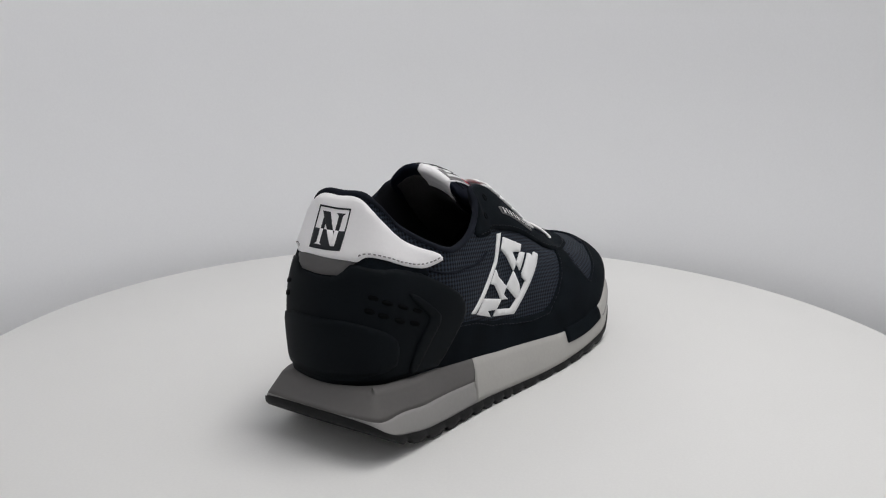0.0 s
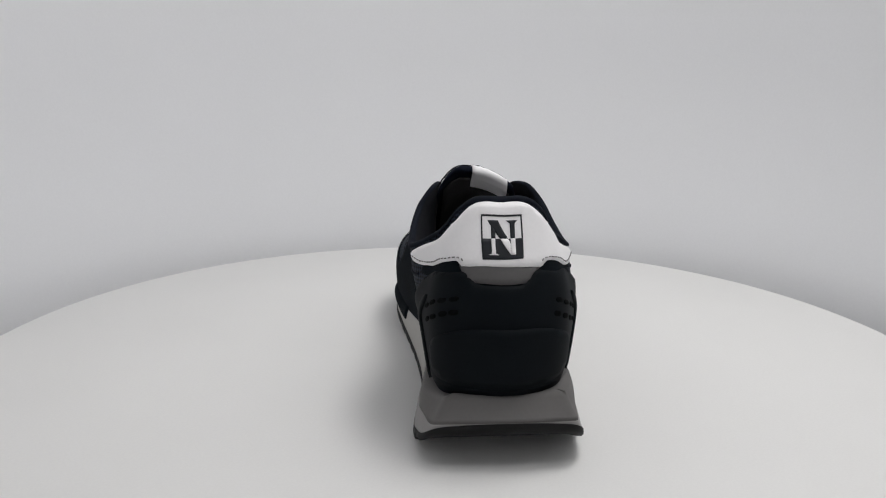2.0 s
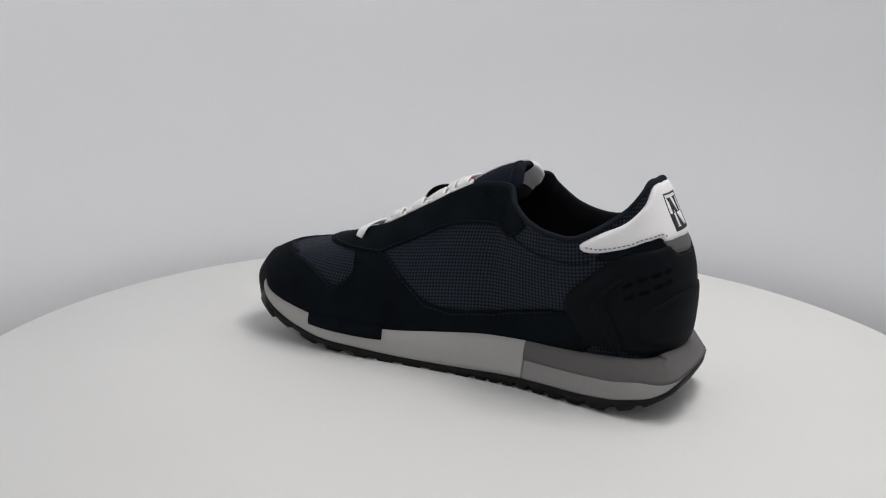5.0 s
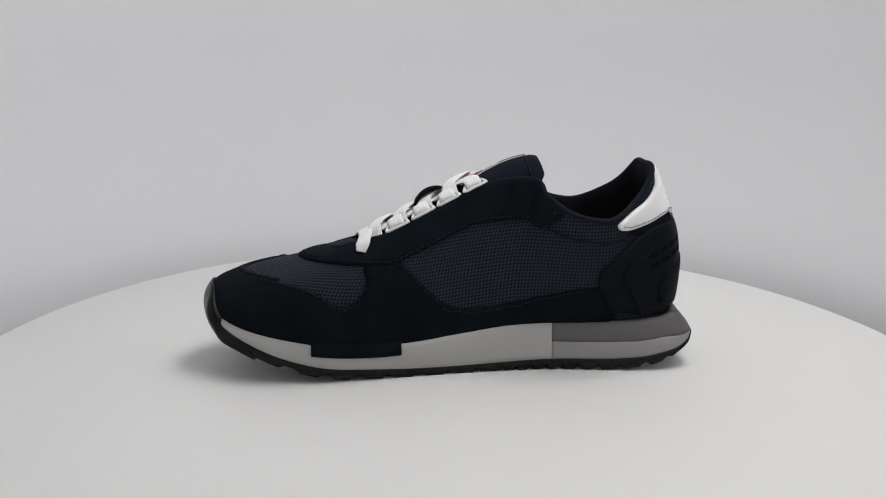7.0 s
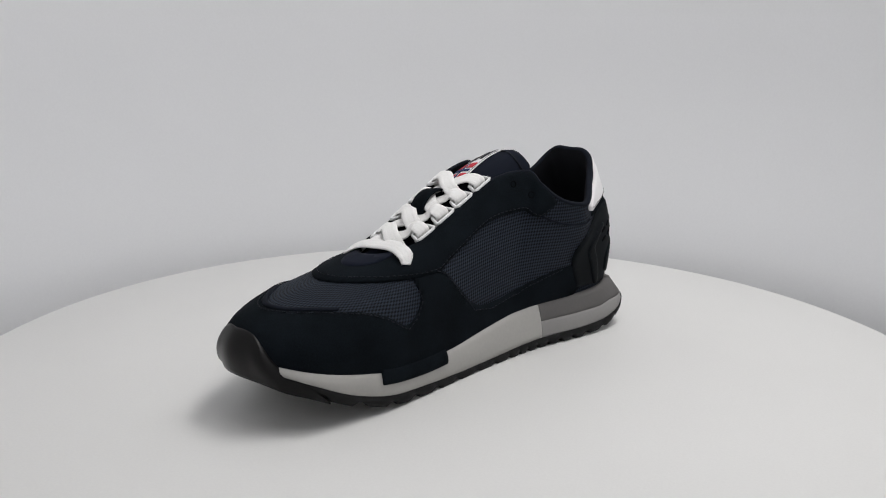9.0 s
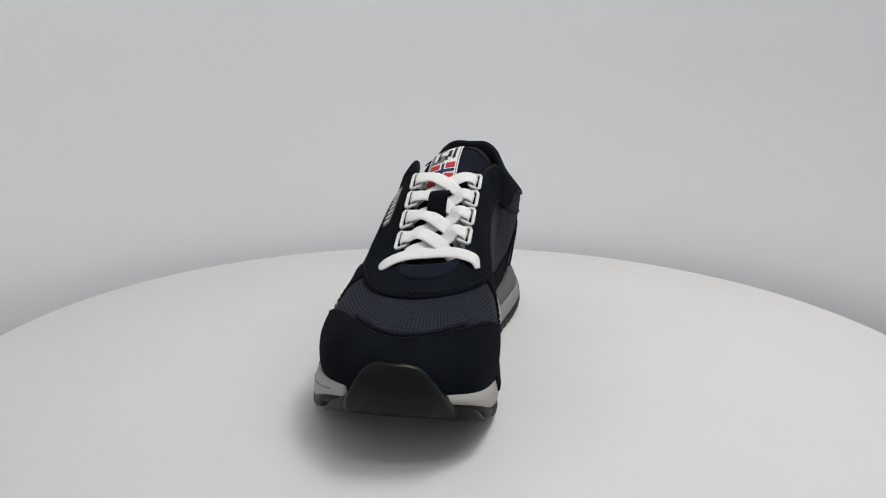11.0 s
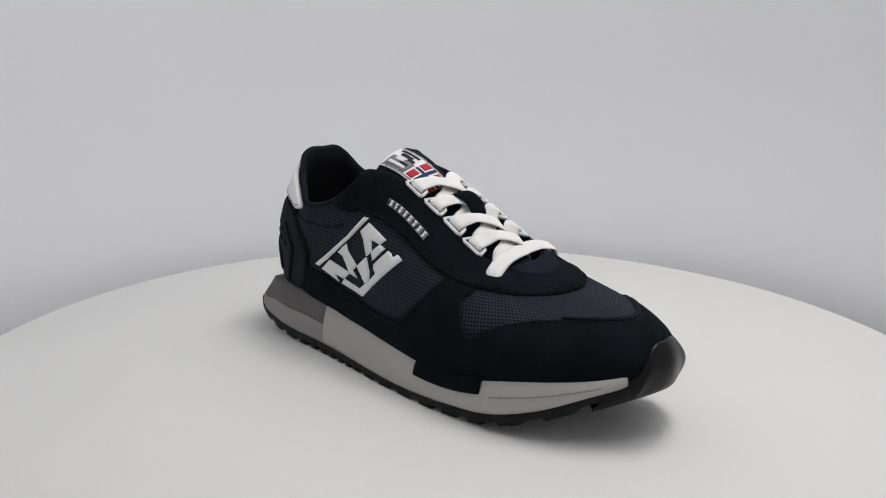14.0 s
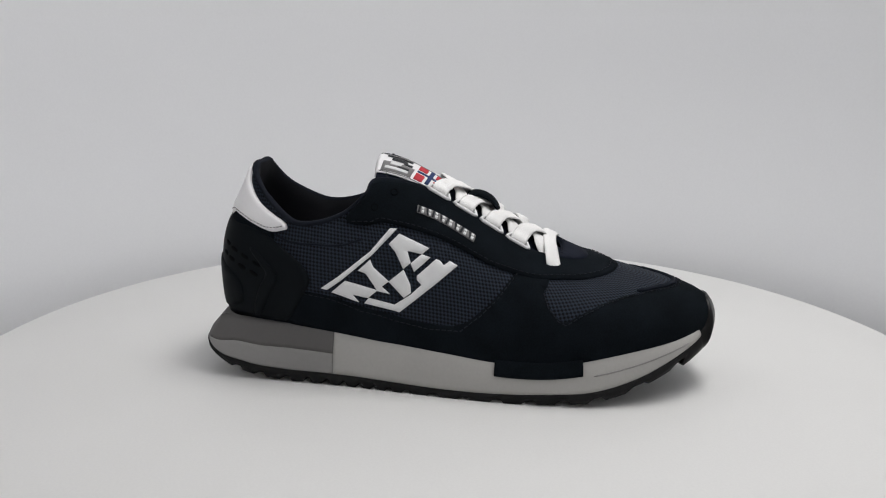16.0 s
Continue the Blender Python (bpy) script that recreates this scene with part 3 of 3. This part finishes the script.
EMBLEM = (
    ((-71.0, 57.2), (-61.0, 64.4), (-43.9, 78.3), (-33.0, 91.0), (-29.3, 90.8), (-42.2, 76.9), (-59.4, 62.2), (-67.5, 56.4)),
    ((-65.0, 55.1), (-57.5, 61.9), (-39.2, 57.1), (-44.4, 52.5), (-53.5, 54.2), (-49.7, 49.8)),
    ((-50.2, 67.9), (-43.4, 74.1), (-41.6, 69.9), (-32.8, 62.4), (-36.6, 59.2), (-32.1, 55.4), (-39.2, 56.8), (-42.1, 61.4), (-45.7, 66.3)),
    ((-33.3, 82.7), (-27.8, 88.3), (-10.9, 81.3), (-14.7, 78.1), (-22.9, 79.6), (-20.7, 73.3), (-24.7, 69.8), (-29.5, 78.7)),
    ((-14.7, 78.1), (-9.9, 76.6), (-18.6, 68.6), (-20.7, 73.0)),
    ((-24.6, 69.4), (-20.6, 61.4), (-20.2, 56.8), (-24.0, 53.9), (-32.8, 62.4)),
    ((-46.7, 49.4), (-44.1, 52.5), (-29.5, 49.5), (-20.2, 56.1), (-14.2, 61.9), (-16.8, 64.2), (-16.9, 66.6), (-6.8, 75.8), (-4.3, 75.0), (-2.3, 72.8), (0.9, 75.0), (5.1, 72.8), (-26.3, 45.6)),
)
for pts in EMBLEM:
    fine = []
    for (xa, za), (xb, zb) in zip(pts, pts[1:] + pts[:1]):
        n = max(1, int(math.hypot(xb - xa, zb - za) / 2.5))
        fine += [side_uv(xa + (xb - xa) * k / n, za + (zb - za) * k / n, -1) for k in range(n)]
    panel("side_emblem", fine, 0.0011, M_PRINT, shoe, "white rubber emblem piece", smooth=0, step=0.05, fill=0.09)

# small light plate on the outer eyestay, with bars for its lettering
PLATE = [(-8.74, 0.820), (-9.80, 0.788), (-9.72, 0.712), (-8.70, 0.762)]
panel("name_plate", PLATE, 0.0009, M_GREY, shoe, "small light plate with dark bars", smooth=0, step=0.05, fill=0.06, lift=0.0017)
for i in range(8):
    a = 0.03 + i * 0.122
    s = 0.02 if i % 2 else -0.02
    shapes_on(PLATE, [([(a, 0.06), (a + 0.035, 0.06), (a + 0.035 + s, 0.94), (a + s, 0.94)], M_BLACK), ([(a + 0.045, 0.1), (a + 0.09, 0.1), (a + 0.085, 0.42), (a + 0.045, 0.5)], M_PRINT),
                      ([(a + 0.045, 0.55), (a + 0.09, 0.5), (a + 0.085, 0.92), (a + 0.04, 0.92)], M_PRINT)], "plate_bar", 0.0003, 0.0026, shoe)


# collar roll, lining and insole
def lining():
    us = np.linspace(-14, 14, 224, endpoint=False)
    k = np.abs(us)
    r = spline((0, 4, 7.5, 9.5, 14), (0.0021, 0.0020, 0.0016, 0.0010, 0.0010), k)
    T = upper_point(us, 1.0)
    N = outward(us, np.full_like(us, 0.97))
    H = N.copy()
    H[:, 2] = 0
    H /= np.linalg.norm(H, axis=1, keepdims=True) + 1e-9
    up = np.array([0, 0, 1.0])
    rings = []
    for a in np.linspace(-0.5, math.pi, 9):
        rings.append(T + H * (0.0012 - r[:, None] + r[:, None] * math.cos(a)) + up * (r[:, None] * math.sin(a) * 0.9))
    bm = bmesh.new()
    ring_mesh(bm, [[tuple(p) for p in ring] for ring in rings])
    part("collar", bm, M_LINING, shoe, "padded navy collar edge")
    rings = [rings[-1]]
    for v in (0.96, 0.9, 0.8, 0.7, 0.55, 0.4, 0.25, 0.1):
        P = upper_point(us, v)
        d = np.minimum(2 * r * (1 + (1 - v)), 0.009)[:, None]
        Q = P - outward(us, np.full_like(us, v)) * d
        Q[:, 2] = np.maximum(Q[:, 2], 0.034)
        rings.append(Q)
    bm = bmesh.new()
    ring_mesh(bm, [[tuple(p) for p in ring] for ring in rings], cap_last=True)
    part("lining", bm, M_INNER, shoe, "dark fabric lining and insole")


lining()

# tongue
TONGUE_X = (-0.052, -0.046, -0.040, -0.030, -0.016, 0.0, 0.020, 0.040, 0.066)
TONGUE_Z = (0.1246, 0.1264, 0.1258, 0.1230, 0.1162, 0.1055, 0.0935, 0.0830, 0.0725)


def tongue_point(x, y, h=0.0):
    """A point h over the tongue's face, whose crest leans to the inner side towards its end."""
    z = float(spline(TONGUE_X, TONGUE_Z, x))
    dz = float(spline(TONGUE_X, TONGUE_Z, min(x + 0.004, 0.066)) - spline(TONGUE_X, TONGUE_Z, max(x - 0.004, -0.052))) / 0.008
    n = Vector((-dz, 0, 1)).normalized()
    c = y - float(spline((-0.05, -0.042, -0.02, 0.01, 0.07), (0.0122, 0.0120, 0.0098, 0.0050, 0.0035), x))
    drop = (0.0063 if c < 0 else 0.0250) * (abs(c) / 0.021) ** 2
    back = 0.45 * drop * min(1.0, max(0.0, (-0.026 - x) / 0.016)) if c > 0 else 0.0
    return Vector((x - back, y, z)) + n * (h - drop)


def tongue_half(x):
    """Half of the tongue's padding, a wedge that grows from its end."""
    return float(spline((-0.047, -0.0445, -0.036, -0.028, -0.012, 0.01, 0.062), (0.0010, 0.0018, 0.0036, 0.0056, 0.0062, 0.0040, 0.0025), x))


def tongue():
    rings = []
    for q in np.linspace(0, 1, 40):
        x = 0.062 - q * (0.062 + 0.046)
        half = float(spline((0, 0.3, 0.7, 0.92, 1.0), (0.015, 0.0175, 0.0205, 0.0215, 0.0195), q))
        thick = tongue_half(x)
        ring = []
        for a in range(28):
            w = 2 * math.pi * a / 28
            cy, cz = math.copysign(abs(math.cos(w)) ** 0.6, math.cos(w)), math.copysign(abs(math.sin(w)) ** 0.8, math.sin(w))
            ring.append(tongue_point(x, 0.0045 + half * cy, -thick + thick * cz + 0.0004))
        rings.append(ring)
    bm = bmesh.new()
    ring_mesh(bm, rings, cap_first=True, cap_last=True)
    t = part("tongue", bm, M_NAVY, shoe, "padded navy tongue")
    # seam near the tongue's top edge
    bm = bmesh.new()
    tube(bm, [tongue_point(-0.0400 + 0.006 * (y / 0.024) ** 2, 0.0045 + y, 0.0006) for y in np.linspace(-0.021, 0.021, 16)], 0.0004)
    part("seam", bm, M_THREAD, t)
    return t


tongue_ob = tongue()


def sheet(name, fn, na, nb, thick, material, parent, label=""):
    """A thin slab over a patch: fn(a, b, h) gives its points for a, b from 0 to 1."""
    bm = bmesh.new()
    top = [[bm.verts.new(fn(i / na, j / nb, thick)) for j in range(nb + 1)] for i in range(na + 1)]
    low = [[bm.verts.new(fn(i / na, j / nb, 0)) for j in range(nb + 1)] for i in range(na + 1)]
    for i in range(na):
        for j in range(nb):
            bm.faces.new((top[i][j], top[i + 1][j], top[i + 1][j + 1], top[i][j + 1]))
            bm.faces.new((low[i][j], low[i][j + 1], low[i + 1][j + 1], low[i + 1][j]))
    for i in range(na):
        for j in (0, nb):
            bm.faces.new((top[i][j], low[i][j], low[i + 1][j], top[i + 1][j]))
    for j in range(nb):
        for i in (0, na):
            bm.faces.new((top[i][j], top[i][j + 1], low[i][j + 1], low[i][j]))
    return part(name, bm, material, parent, label)


TAG_Y = -0.0024


def tag_point(along, across, h):
    """Along the label: 0 near the laces, 1 at the tongue's tip, past 1 back along its underside."""
    y = TAG_Y + (across - 0.5) * 0.0193
    if along <= 1:
        return tongue_point(-0.004 - along * 0.0410, y, 0.0004 + h)
    k = along - 1
    bend = min(1.0, k / 0.06)
    x = -0.0450 - 0.0026 * math.sin(math.pi * bend) - h * math.sin(math.pi * bend) + 0.034 * max(0.0, k - 0.06)
    deep = 2 * tongue_half(max(x, -0.0450)) + 0.0008 + h
    return tongue_point(x, y, (0.0004 + h) * (1 - bend) - deep * bend)


tag = sheet("tongue_tag", lambda a, b, h: tag_point(a * 1.42, b, h), 72, 8, 0.0006, M_WHITE, tongue_ob, "white woven tag with a flag")


def tag_shape(name, a0, a1, b0, b1, lift, m):
    sheet(name, lambda a, b, h: tag_point(a0 + (a1 - a0) * a, b0 + (b1 - b0) * b, 0.0006 + lift + h), 6, 4, 0.00025, m, tag)


for a0, a1 in ((0.0, 0.20), (0.32, 0.44)):
    for b0, b1 in ((0.10, 0.40), (0.60, 0.90)):
        tag_shape("flag_field", a0, a1, b0, b1, 0.0, M_RED)
tag_shape("flag_cross", 0.0, 0.44, 0.455, 0.545, 0.0, M_BLUE)
tag_shape("flag_cross", 0.235, 0.285, 0.10, 0.90, 0.0003, M_BLUE)
tag_shape("tag_border", 0.0, 0.96, 0.035, 0.06, 0.0, M_GREY)
tag_shape("tag_border", 0.0, 0.96, 0.94, 0.965, 0.0, M_GREY)
tag_shape("tag_field", 0.48, 0.93, 0.08, 0.50, 0.0, M_GREY)
for a0, a1, b0, b1, m in ((0.54, 0.88, 0.16, 0.26, M_PRINT), (0.54, 0.70, 0.26, 0.36, M_BLACK), (0.66, 0.82, 0.36, 0.50, M_PRINT), (0.52, 0.64, 0.50, 0.60, M_BLACK), (0.60, 0.82, 0.58, 0.70, M_BLACK), (0.54, 0.90, 0.76, 0.85, M_BLACK)):
    tag_shape("tag_bar", a0, a1, b0, b1, 0.0003, m)

# grey lining under the tongue
def tongue_under(a, b, h):
    x = -0.040 + a * 0.064
    return tongue_point(x, 0.0045 + (b - 0.5) * 0.036, -2 * tongue_half(x) - 0.0002 - h)


sheet("tongue_lining", tongue_under, 20, 8, 0.0008, M_UNDER, tongue_ob, "grey cloth lining of the tongue")


# white loops for the laces, four each side
LOOP_X = (-0.0088, 0.0064, 0.0213, 0.0364)


def edge_z(x, s):
    return float(np.interp(x, TOP_X[8:13], (TOP_Z if s < 0 else TOP_Z_IN)[8:13]))


def loop_frame(x, s):
    slope = (edge_z(x + 0.004, s) - edge_z(x - 0.004, s)) / 0.008
    along = Vector((1, 0, slope)).normalized()
    across = Vector((0, -s, 0.12)).normalized()
    up = along.cross(across) * s
    if up.z < 0:
        up = -up
    return Vector((x, 0.0015 + s * 0.0194, edge_z(x, s) + 0.0004)), along, across, up


def lace_loop(x, s):
    c, al, ac, up = loop_frame(x, s)
    pts = []
    corners = [(-0.0074, -0.0012), (0.0074, -0.0012), (0.0052, 0.0056), (-0.0052, 0.0056)]
    for (a0, b0), (a1, b1) in zip(corners, corners[1:] + corners[:1]):
        for k in (0.12, 0.37, 0.63, 0.88):
            a, b = a0 + (a1 - a0) * k, b0 + (b1 - b0) * k
            pts.append(c + al * a + ac * b + up * (0.0012 + 0.10 * b))
    bm = bmesh.new()
    tube(bm, pts, 0.0010, 8, closed=True)
    part("lace_loop", bm, M_PRINT, shoe, "white plastic lace loop")


for s in (-1, 1):
    for x in LOOP_X:
        lace_loop(x, s)


def ribbon(name, ctrl, normals, width, parent, label="", thick=0.0017):
    """A flat woven band along control points, with ribs along its length."""
    ctrl = [Vector(p) for p in ctrl]
    n = len(ctrl)
    steps = 7 * (n - 1)
    ts = np.arange(n)
    q = np.linspace(0, n - 1, steps + 1)
    P = [Vector([float(spline(ts, [p[c] for p in ctrl], k)) for c in range(3)]) for k in q]
    Nn = [Vector([float(np.interp(k, ts, [v[c] for v in normals])) for c in range(3)]).normalized() for k in q]
    rings = []
    for i, p in enumerate(P):
        t = (P[min(i + 1, steps)] - P[max(i - 1, 0)]).normalized()
        side = t.cross(Nn[i]).normalized()
        up = side.cross(t)
        wide = width * (0.62 + 0.38 * min(1.0, min(i, steps - i) / 6))
        ring = []
        for k in range(11):
            a = -1 + 2 * k / 10
            edge = (1 - abs(a) ** 4) ** 0.5
            ring.append(p + side * a * wide / 2 + up * (thick / 2 * edge + 0.00016 * math.cos(a * 12)))
        for k in range(9, 0, -1):
            a = -1 + 2 * k / 10
            edge = (1 - abs(a) ** 4) ** 0.5
            ring.append(p + side * a * wide / 2 - up * thick / 2 * edge)
        rings.append(ring)
    bm = bmesh.new()
    ring_mesh(bm, rings, cap_first=True, cap_last=True)
    return part(name, bm, M_LACE, parent, label)


def laces():
    laces_ob = tagged(new("laces"), "", "")
    laces_ob.parent = shoe
    up = Vector((0.45, 0, 0.9)).normalized()
    ends = LOOP_X + (0.052,)
    for i, x in enumerate(LOOP_X):
        for s in (-1, 1):
            c, al, ac, lu = loop_frame(x, s)
            x2 = ends[i + 1]
            over = 0.0062 if s < 0 else 0.0034
            y2 = TOP_SHIFT - s * 0.0165
            xm, ym = 0.55 * x + 0.45 * x2, TOP_SHIFT
            pts = [c + ac * 0.0045 - lu * 0.0030, c + ac * 0.0018 + lu * 0.0002 + al * 0.0002, c + ac * 0.0026 + lu * 0.0030, c + ac * 0.0078 + lu * 0.0042 + al * 0.0008,
                   tongue_point(xm - 0.003, ym + s * 0.006, over), tongue_point(xm + 0.004, ym - s * 0.004, over * 0.92), tongue_point(0.25 * x + 0.75 * x2 + 0.002, TOP_SHIFT - s * 0.0115, 0.0034), tongue_point(x2 + 0.002, y2 - s * 0.0015, 0.0012)]
            nn = [-ac, -ac * 0.9 - lu * 0.1, -ac * 0.6 + lu, lu, up, up, up + Vector((0, -s * 0.35, 0)), up + Vector((0, -s * 0.6, 0))]
            ribbon("lace", pts, nn, 0.0096, laces_ob)
    bar = [(0.0575, -0.0255, 0.0680), (0.0570, -0.0225, 0.0728), (0.0558, -0.012, 0.0780), (0.0550, 0.002, 0.0802), (0.0553, 0.016, 0.0812), (0.0570, 0.0262, 0.0790), (0.0585, 0.0292, 0.0740)]
    bn = [Vector((0.3, -1, 0.2)), Vector((0.45, -0.8, 0.5)), Vector((0.45, -0.3, 0.9)), Vector((0.45, 0, 0.9)), Vector((0.45, 0.3, 0.9)), Vector((0.45, 0.7, 0.6)), Vector((0.3, 1, 0.2))]
    ribbon("lace", bar, bn, 0.0090, laces_ob)
    return laces_ob


laces()

# dark keeper loop in the middle of the tongue
sheet("lace_keeper", lambda a, b, h: tongue_point(0.004 + a * 0.020, 0.0010 + (b - 0.5) * 0.0110, 0.0012 + 0.0075 * math.sin(math.pi * min(1, max(0, a))) ** 0.5 + h), 14, 4, 0.0014, M_SUEDE, tongue_ob, "black lace keeper")


# suede tongues that reach down over the midsole, and the rubber toe bumper
def sole_strip(name, x0, x1, side, drop, material, label):
    idx = [i for i in range(280) if x0 <= OX[i] <= x1 and (OY[i] > 0) == (side > 0)]
    rows = []
    for q, o in ((-0.0008, 0.0002), (0.0, 0.0009), (0.3, 0.0014), (0.7, 0.0016), (1.05, 0.0014), (1.3, 0.0004), (1.4, -0.004)):
        row = []
        for i in idx:
            zb = max(ZT[i] - drop, ZM[i] + 0.002)
            f = (zb - ZM[i]) / (ZT[i] - ZM[i])
            w = f + (1 - f) * q
            inset = 0.0006 + (TOP_IN[i] - 0.0006) * w - 0.0012 * math.sin(math.pi * min(1, max(0, w)))
            row.append((OX[i] - NX[i] * (inset - o), OY[i] - NY[i] * (inset - o), zb + (ZT[i] - zb) * q))
        rows.append(row)
    bm = bmesh.new()
    v = ring_mesh(bm, rows, closed=False)
    for e in (0, -1):
        bm.faces.new([r[e] for r in v])
    part(name, bm, material, shoe, label)


sole_strip("midsole_overlay", 0.024, 0.077, -1, 0.0064, M_SUEDE, "black suede lip over the midsole")
sole_strip("midsole_overlay", 0.034, 0.088, 1, 0.0062, M_SUEDE, "black suede lip over the midsole")


def bumper():
    bm = bmesh.new()
    ds = np.linspace(-1.0, 1.3, 65)
    cols = []
    for d in ds:
        k = 14 - abs(d)
        u = -k if d < 0 else k
        fi = ((u + 14) / 28 * 280) % 280
        lo, hi, f = int(fi) % 280, (int(fi) + 1) % 280, fi - int(fi)
        mix = lambda A: A[lo] * (1 - f) + A[hi] * f
        ox, oy, nx, ny, z0, zm, zt = (mix(A) for A in (OX, OY, NX, NY, Z0, ZM, ZT))
        top = float(spline((0, 0.16, 0.26, 0.36, 0.46, 0.58, 0.72, 0.88, 1.0), (1.55, 1.55, 1.49, 1.34, 1.14, 0.92, 0.58, 0.26, 0.03), abs(d) if d < 0 else d / 1.3))
        def on_sole(q):
            ins = 0.0006 + 0.0049 * q * q - 0.0010
            return Vector((ox - nx * ins, oy - ny * ins, z0 + (zt - z0) * q))

        if top > 1:
            v = (top - 1) * 0.43
            head = Vector(upper_point(u, v) + outward(u, max(v, 0.02)) * 0.0019)
            tuck = Vector(upper_point(u, v + 0.006))
        else:
            head = on_sole(top)
            tuck = head + Vector((-nx * 0.005, -ny * 0.005, 0))
        flare = 0.0006 + 0.0018 * math.exp(-((d - 0.75) / 0.2) ** 2)
        foot = on_sole(0.0) + Vector((nx * flare, ny * flare, -0.0004))
        col = [foot + Vector((-nx * 0.010, -ny * 0.010, 0.0005))]
        for q in np.linspace(0, 1, 14):
            p = foot.lerp(head, q)
            if top > 1:
                ctrl = Vector(upper_point(u, 0.06) + outward(u, 0.06) * 0.0042)
                a = math.sin(math.pi / 2 * min(1.0, (top - 1) / 0.45))
                bent = foot * (1 - q) ** 2 + ctrl * 2 * q * (1 - q) + head * q * q
                p = p.lerp(bent, a)
            swell = (0.0004 + 0.0026 * math.exp(-((abs(d) - 0.54) / 0.16) ** 2)) * math.sin(math.pi * q)
            col.append(p + Vector((nx * swell, ny * swell, 0)))
        col.append(tuck)
        cols.append(col)
    ring_mesh(bm, cols, closed=False)
    part("toe_bumper", bm, M_BUMPER, shoe, "glossy black rubber toe bumper")


bumper()


# fine mould line along the front of the midsole, outer side
bm = bmesh.new()
LINE_IN = 0.0006 + (TOP_IN - 0.0006) * 0.55 - 0.0012
tube(bm, [(OX[i] - NX[i] * LINE_IN[i], OY[i] - NY[i] * LINE_IN[i], ZM[i] * 0.45 + ZT[i] * 0.55) for i in range(280) if 0.080 < OX[i] < 0.134 and OY[i] < 0], 0.0004)
part("mould_line", bm, M_FOAM_HEEL, shoe)


# unseen housings, added over the two lamps under the tent roof
def housing(x, y, sx, sy):
    bm = bmesh.new()
    bmesh.ops.create_cube(bm, size=1)
    for v in bm.verts:
        v.co = Vector((v.co.x * sx, v.co.y * sy, v.co.z * 0.016))
    bmesh.ops.bevel(bm, geom=list(bm.edges), offset=0.004, segments=2, affect="EDGES")
    ob = tagged(new("lamp_housing"), "flat white case added over an unseen tent lamp", "lamp", "lamps under the roof")
    ob.location = (x, y, 0.952)
    part("case", bm, M_TENT, ob)


housing(0.22, 0.00, 0.44, 0.28)
housing(0.16, -0.40, 0.48, 0.24)


# seam under the padded collar, on both sides
for path in ([(-3.5, 0.80), (-4.2, 0.83), (-4.9, 0.82), (-5.75, 0.747), (-6.65, 0.680)], [(3.7, 0.77), (4.3, 0.80), (4.9, 0.80), (5.91, 0.777), (6.7, 0.74)]):
    q = np.array(dense(path, 0.08, closed=False))
    bm = bmesh.new()
    tube(bm, upper_point(q[:, 0], q[:, 1]) + outward(q[:, 0], q[:, 1]) * 0.0001, 0.0007)
    part("collar_seam", bm, M_LINING, shoe)


def motions():
    off = Vector((0.010 * math.sin(radians(59)), -0.010 * math.cos(radians(59)), 0))
    rows, spin = [], []
    for i in range(33):
        t = i * 0.5
        turn = 18.4807 * t
        p = Matrix.Rotation(radians(turn), 3, "Z") @ off
        rows.append((t, pose(p.x, p.y, 0.0, 0, 0, 59 + turn)))
        spin.append((t, pose(0, 0, 0, 0, 0, turn)))
    walk(shoe, rows)
    walk(table, spin)


motions()
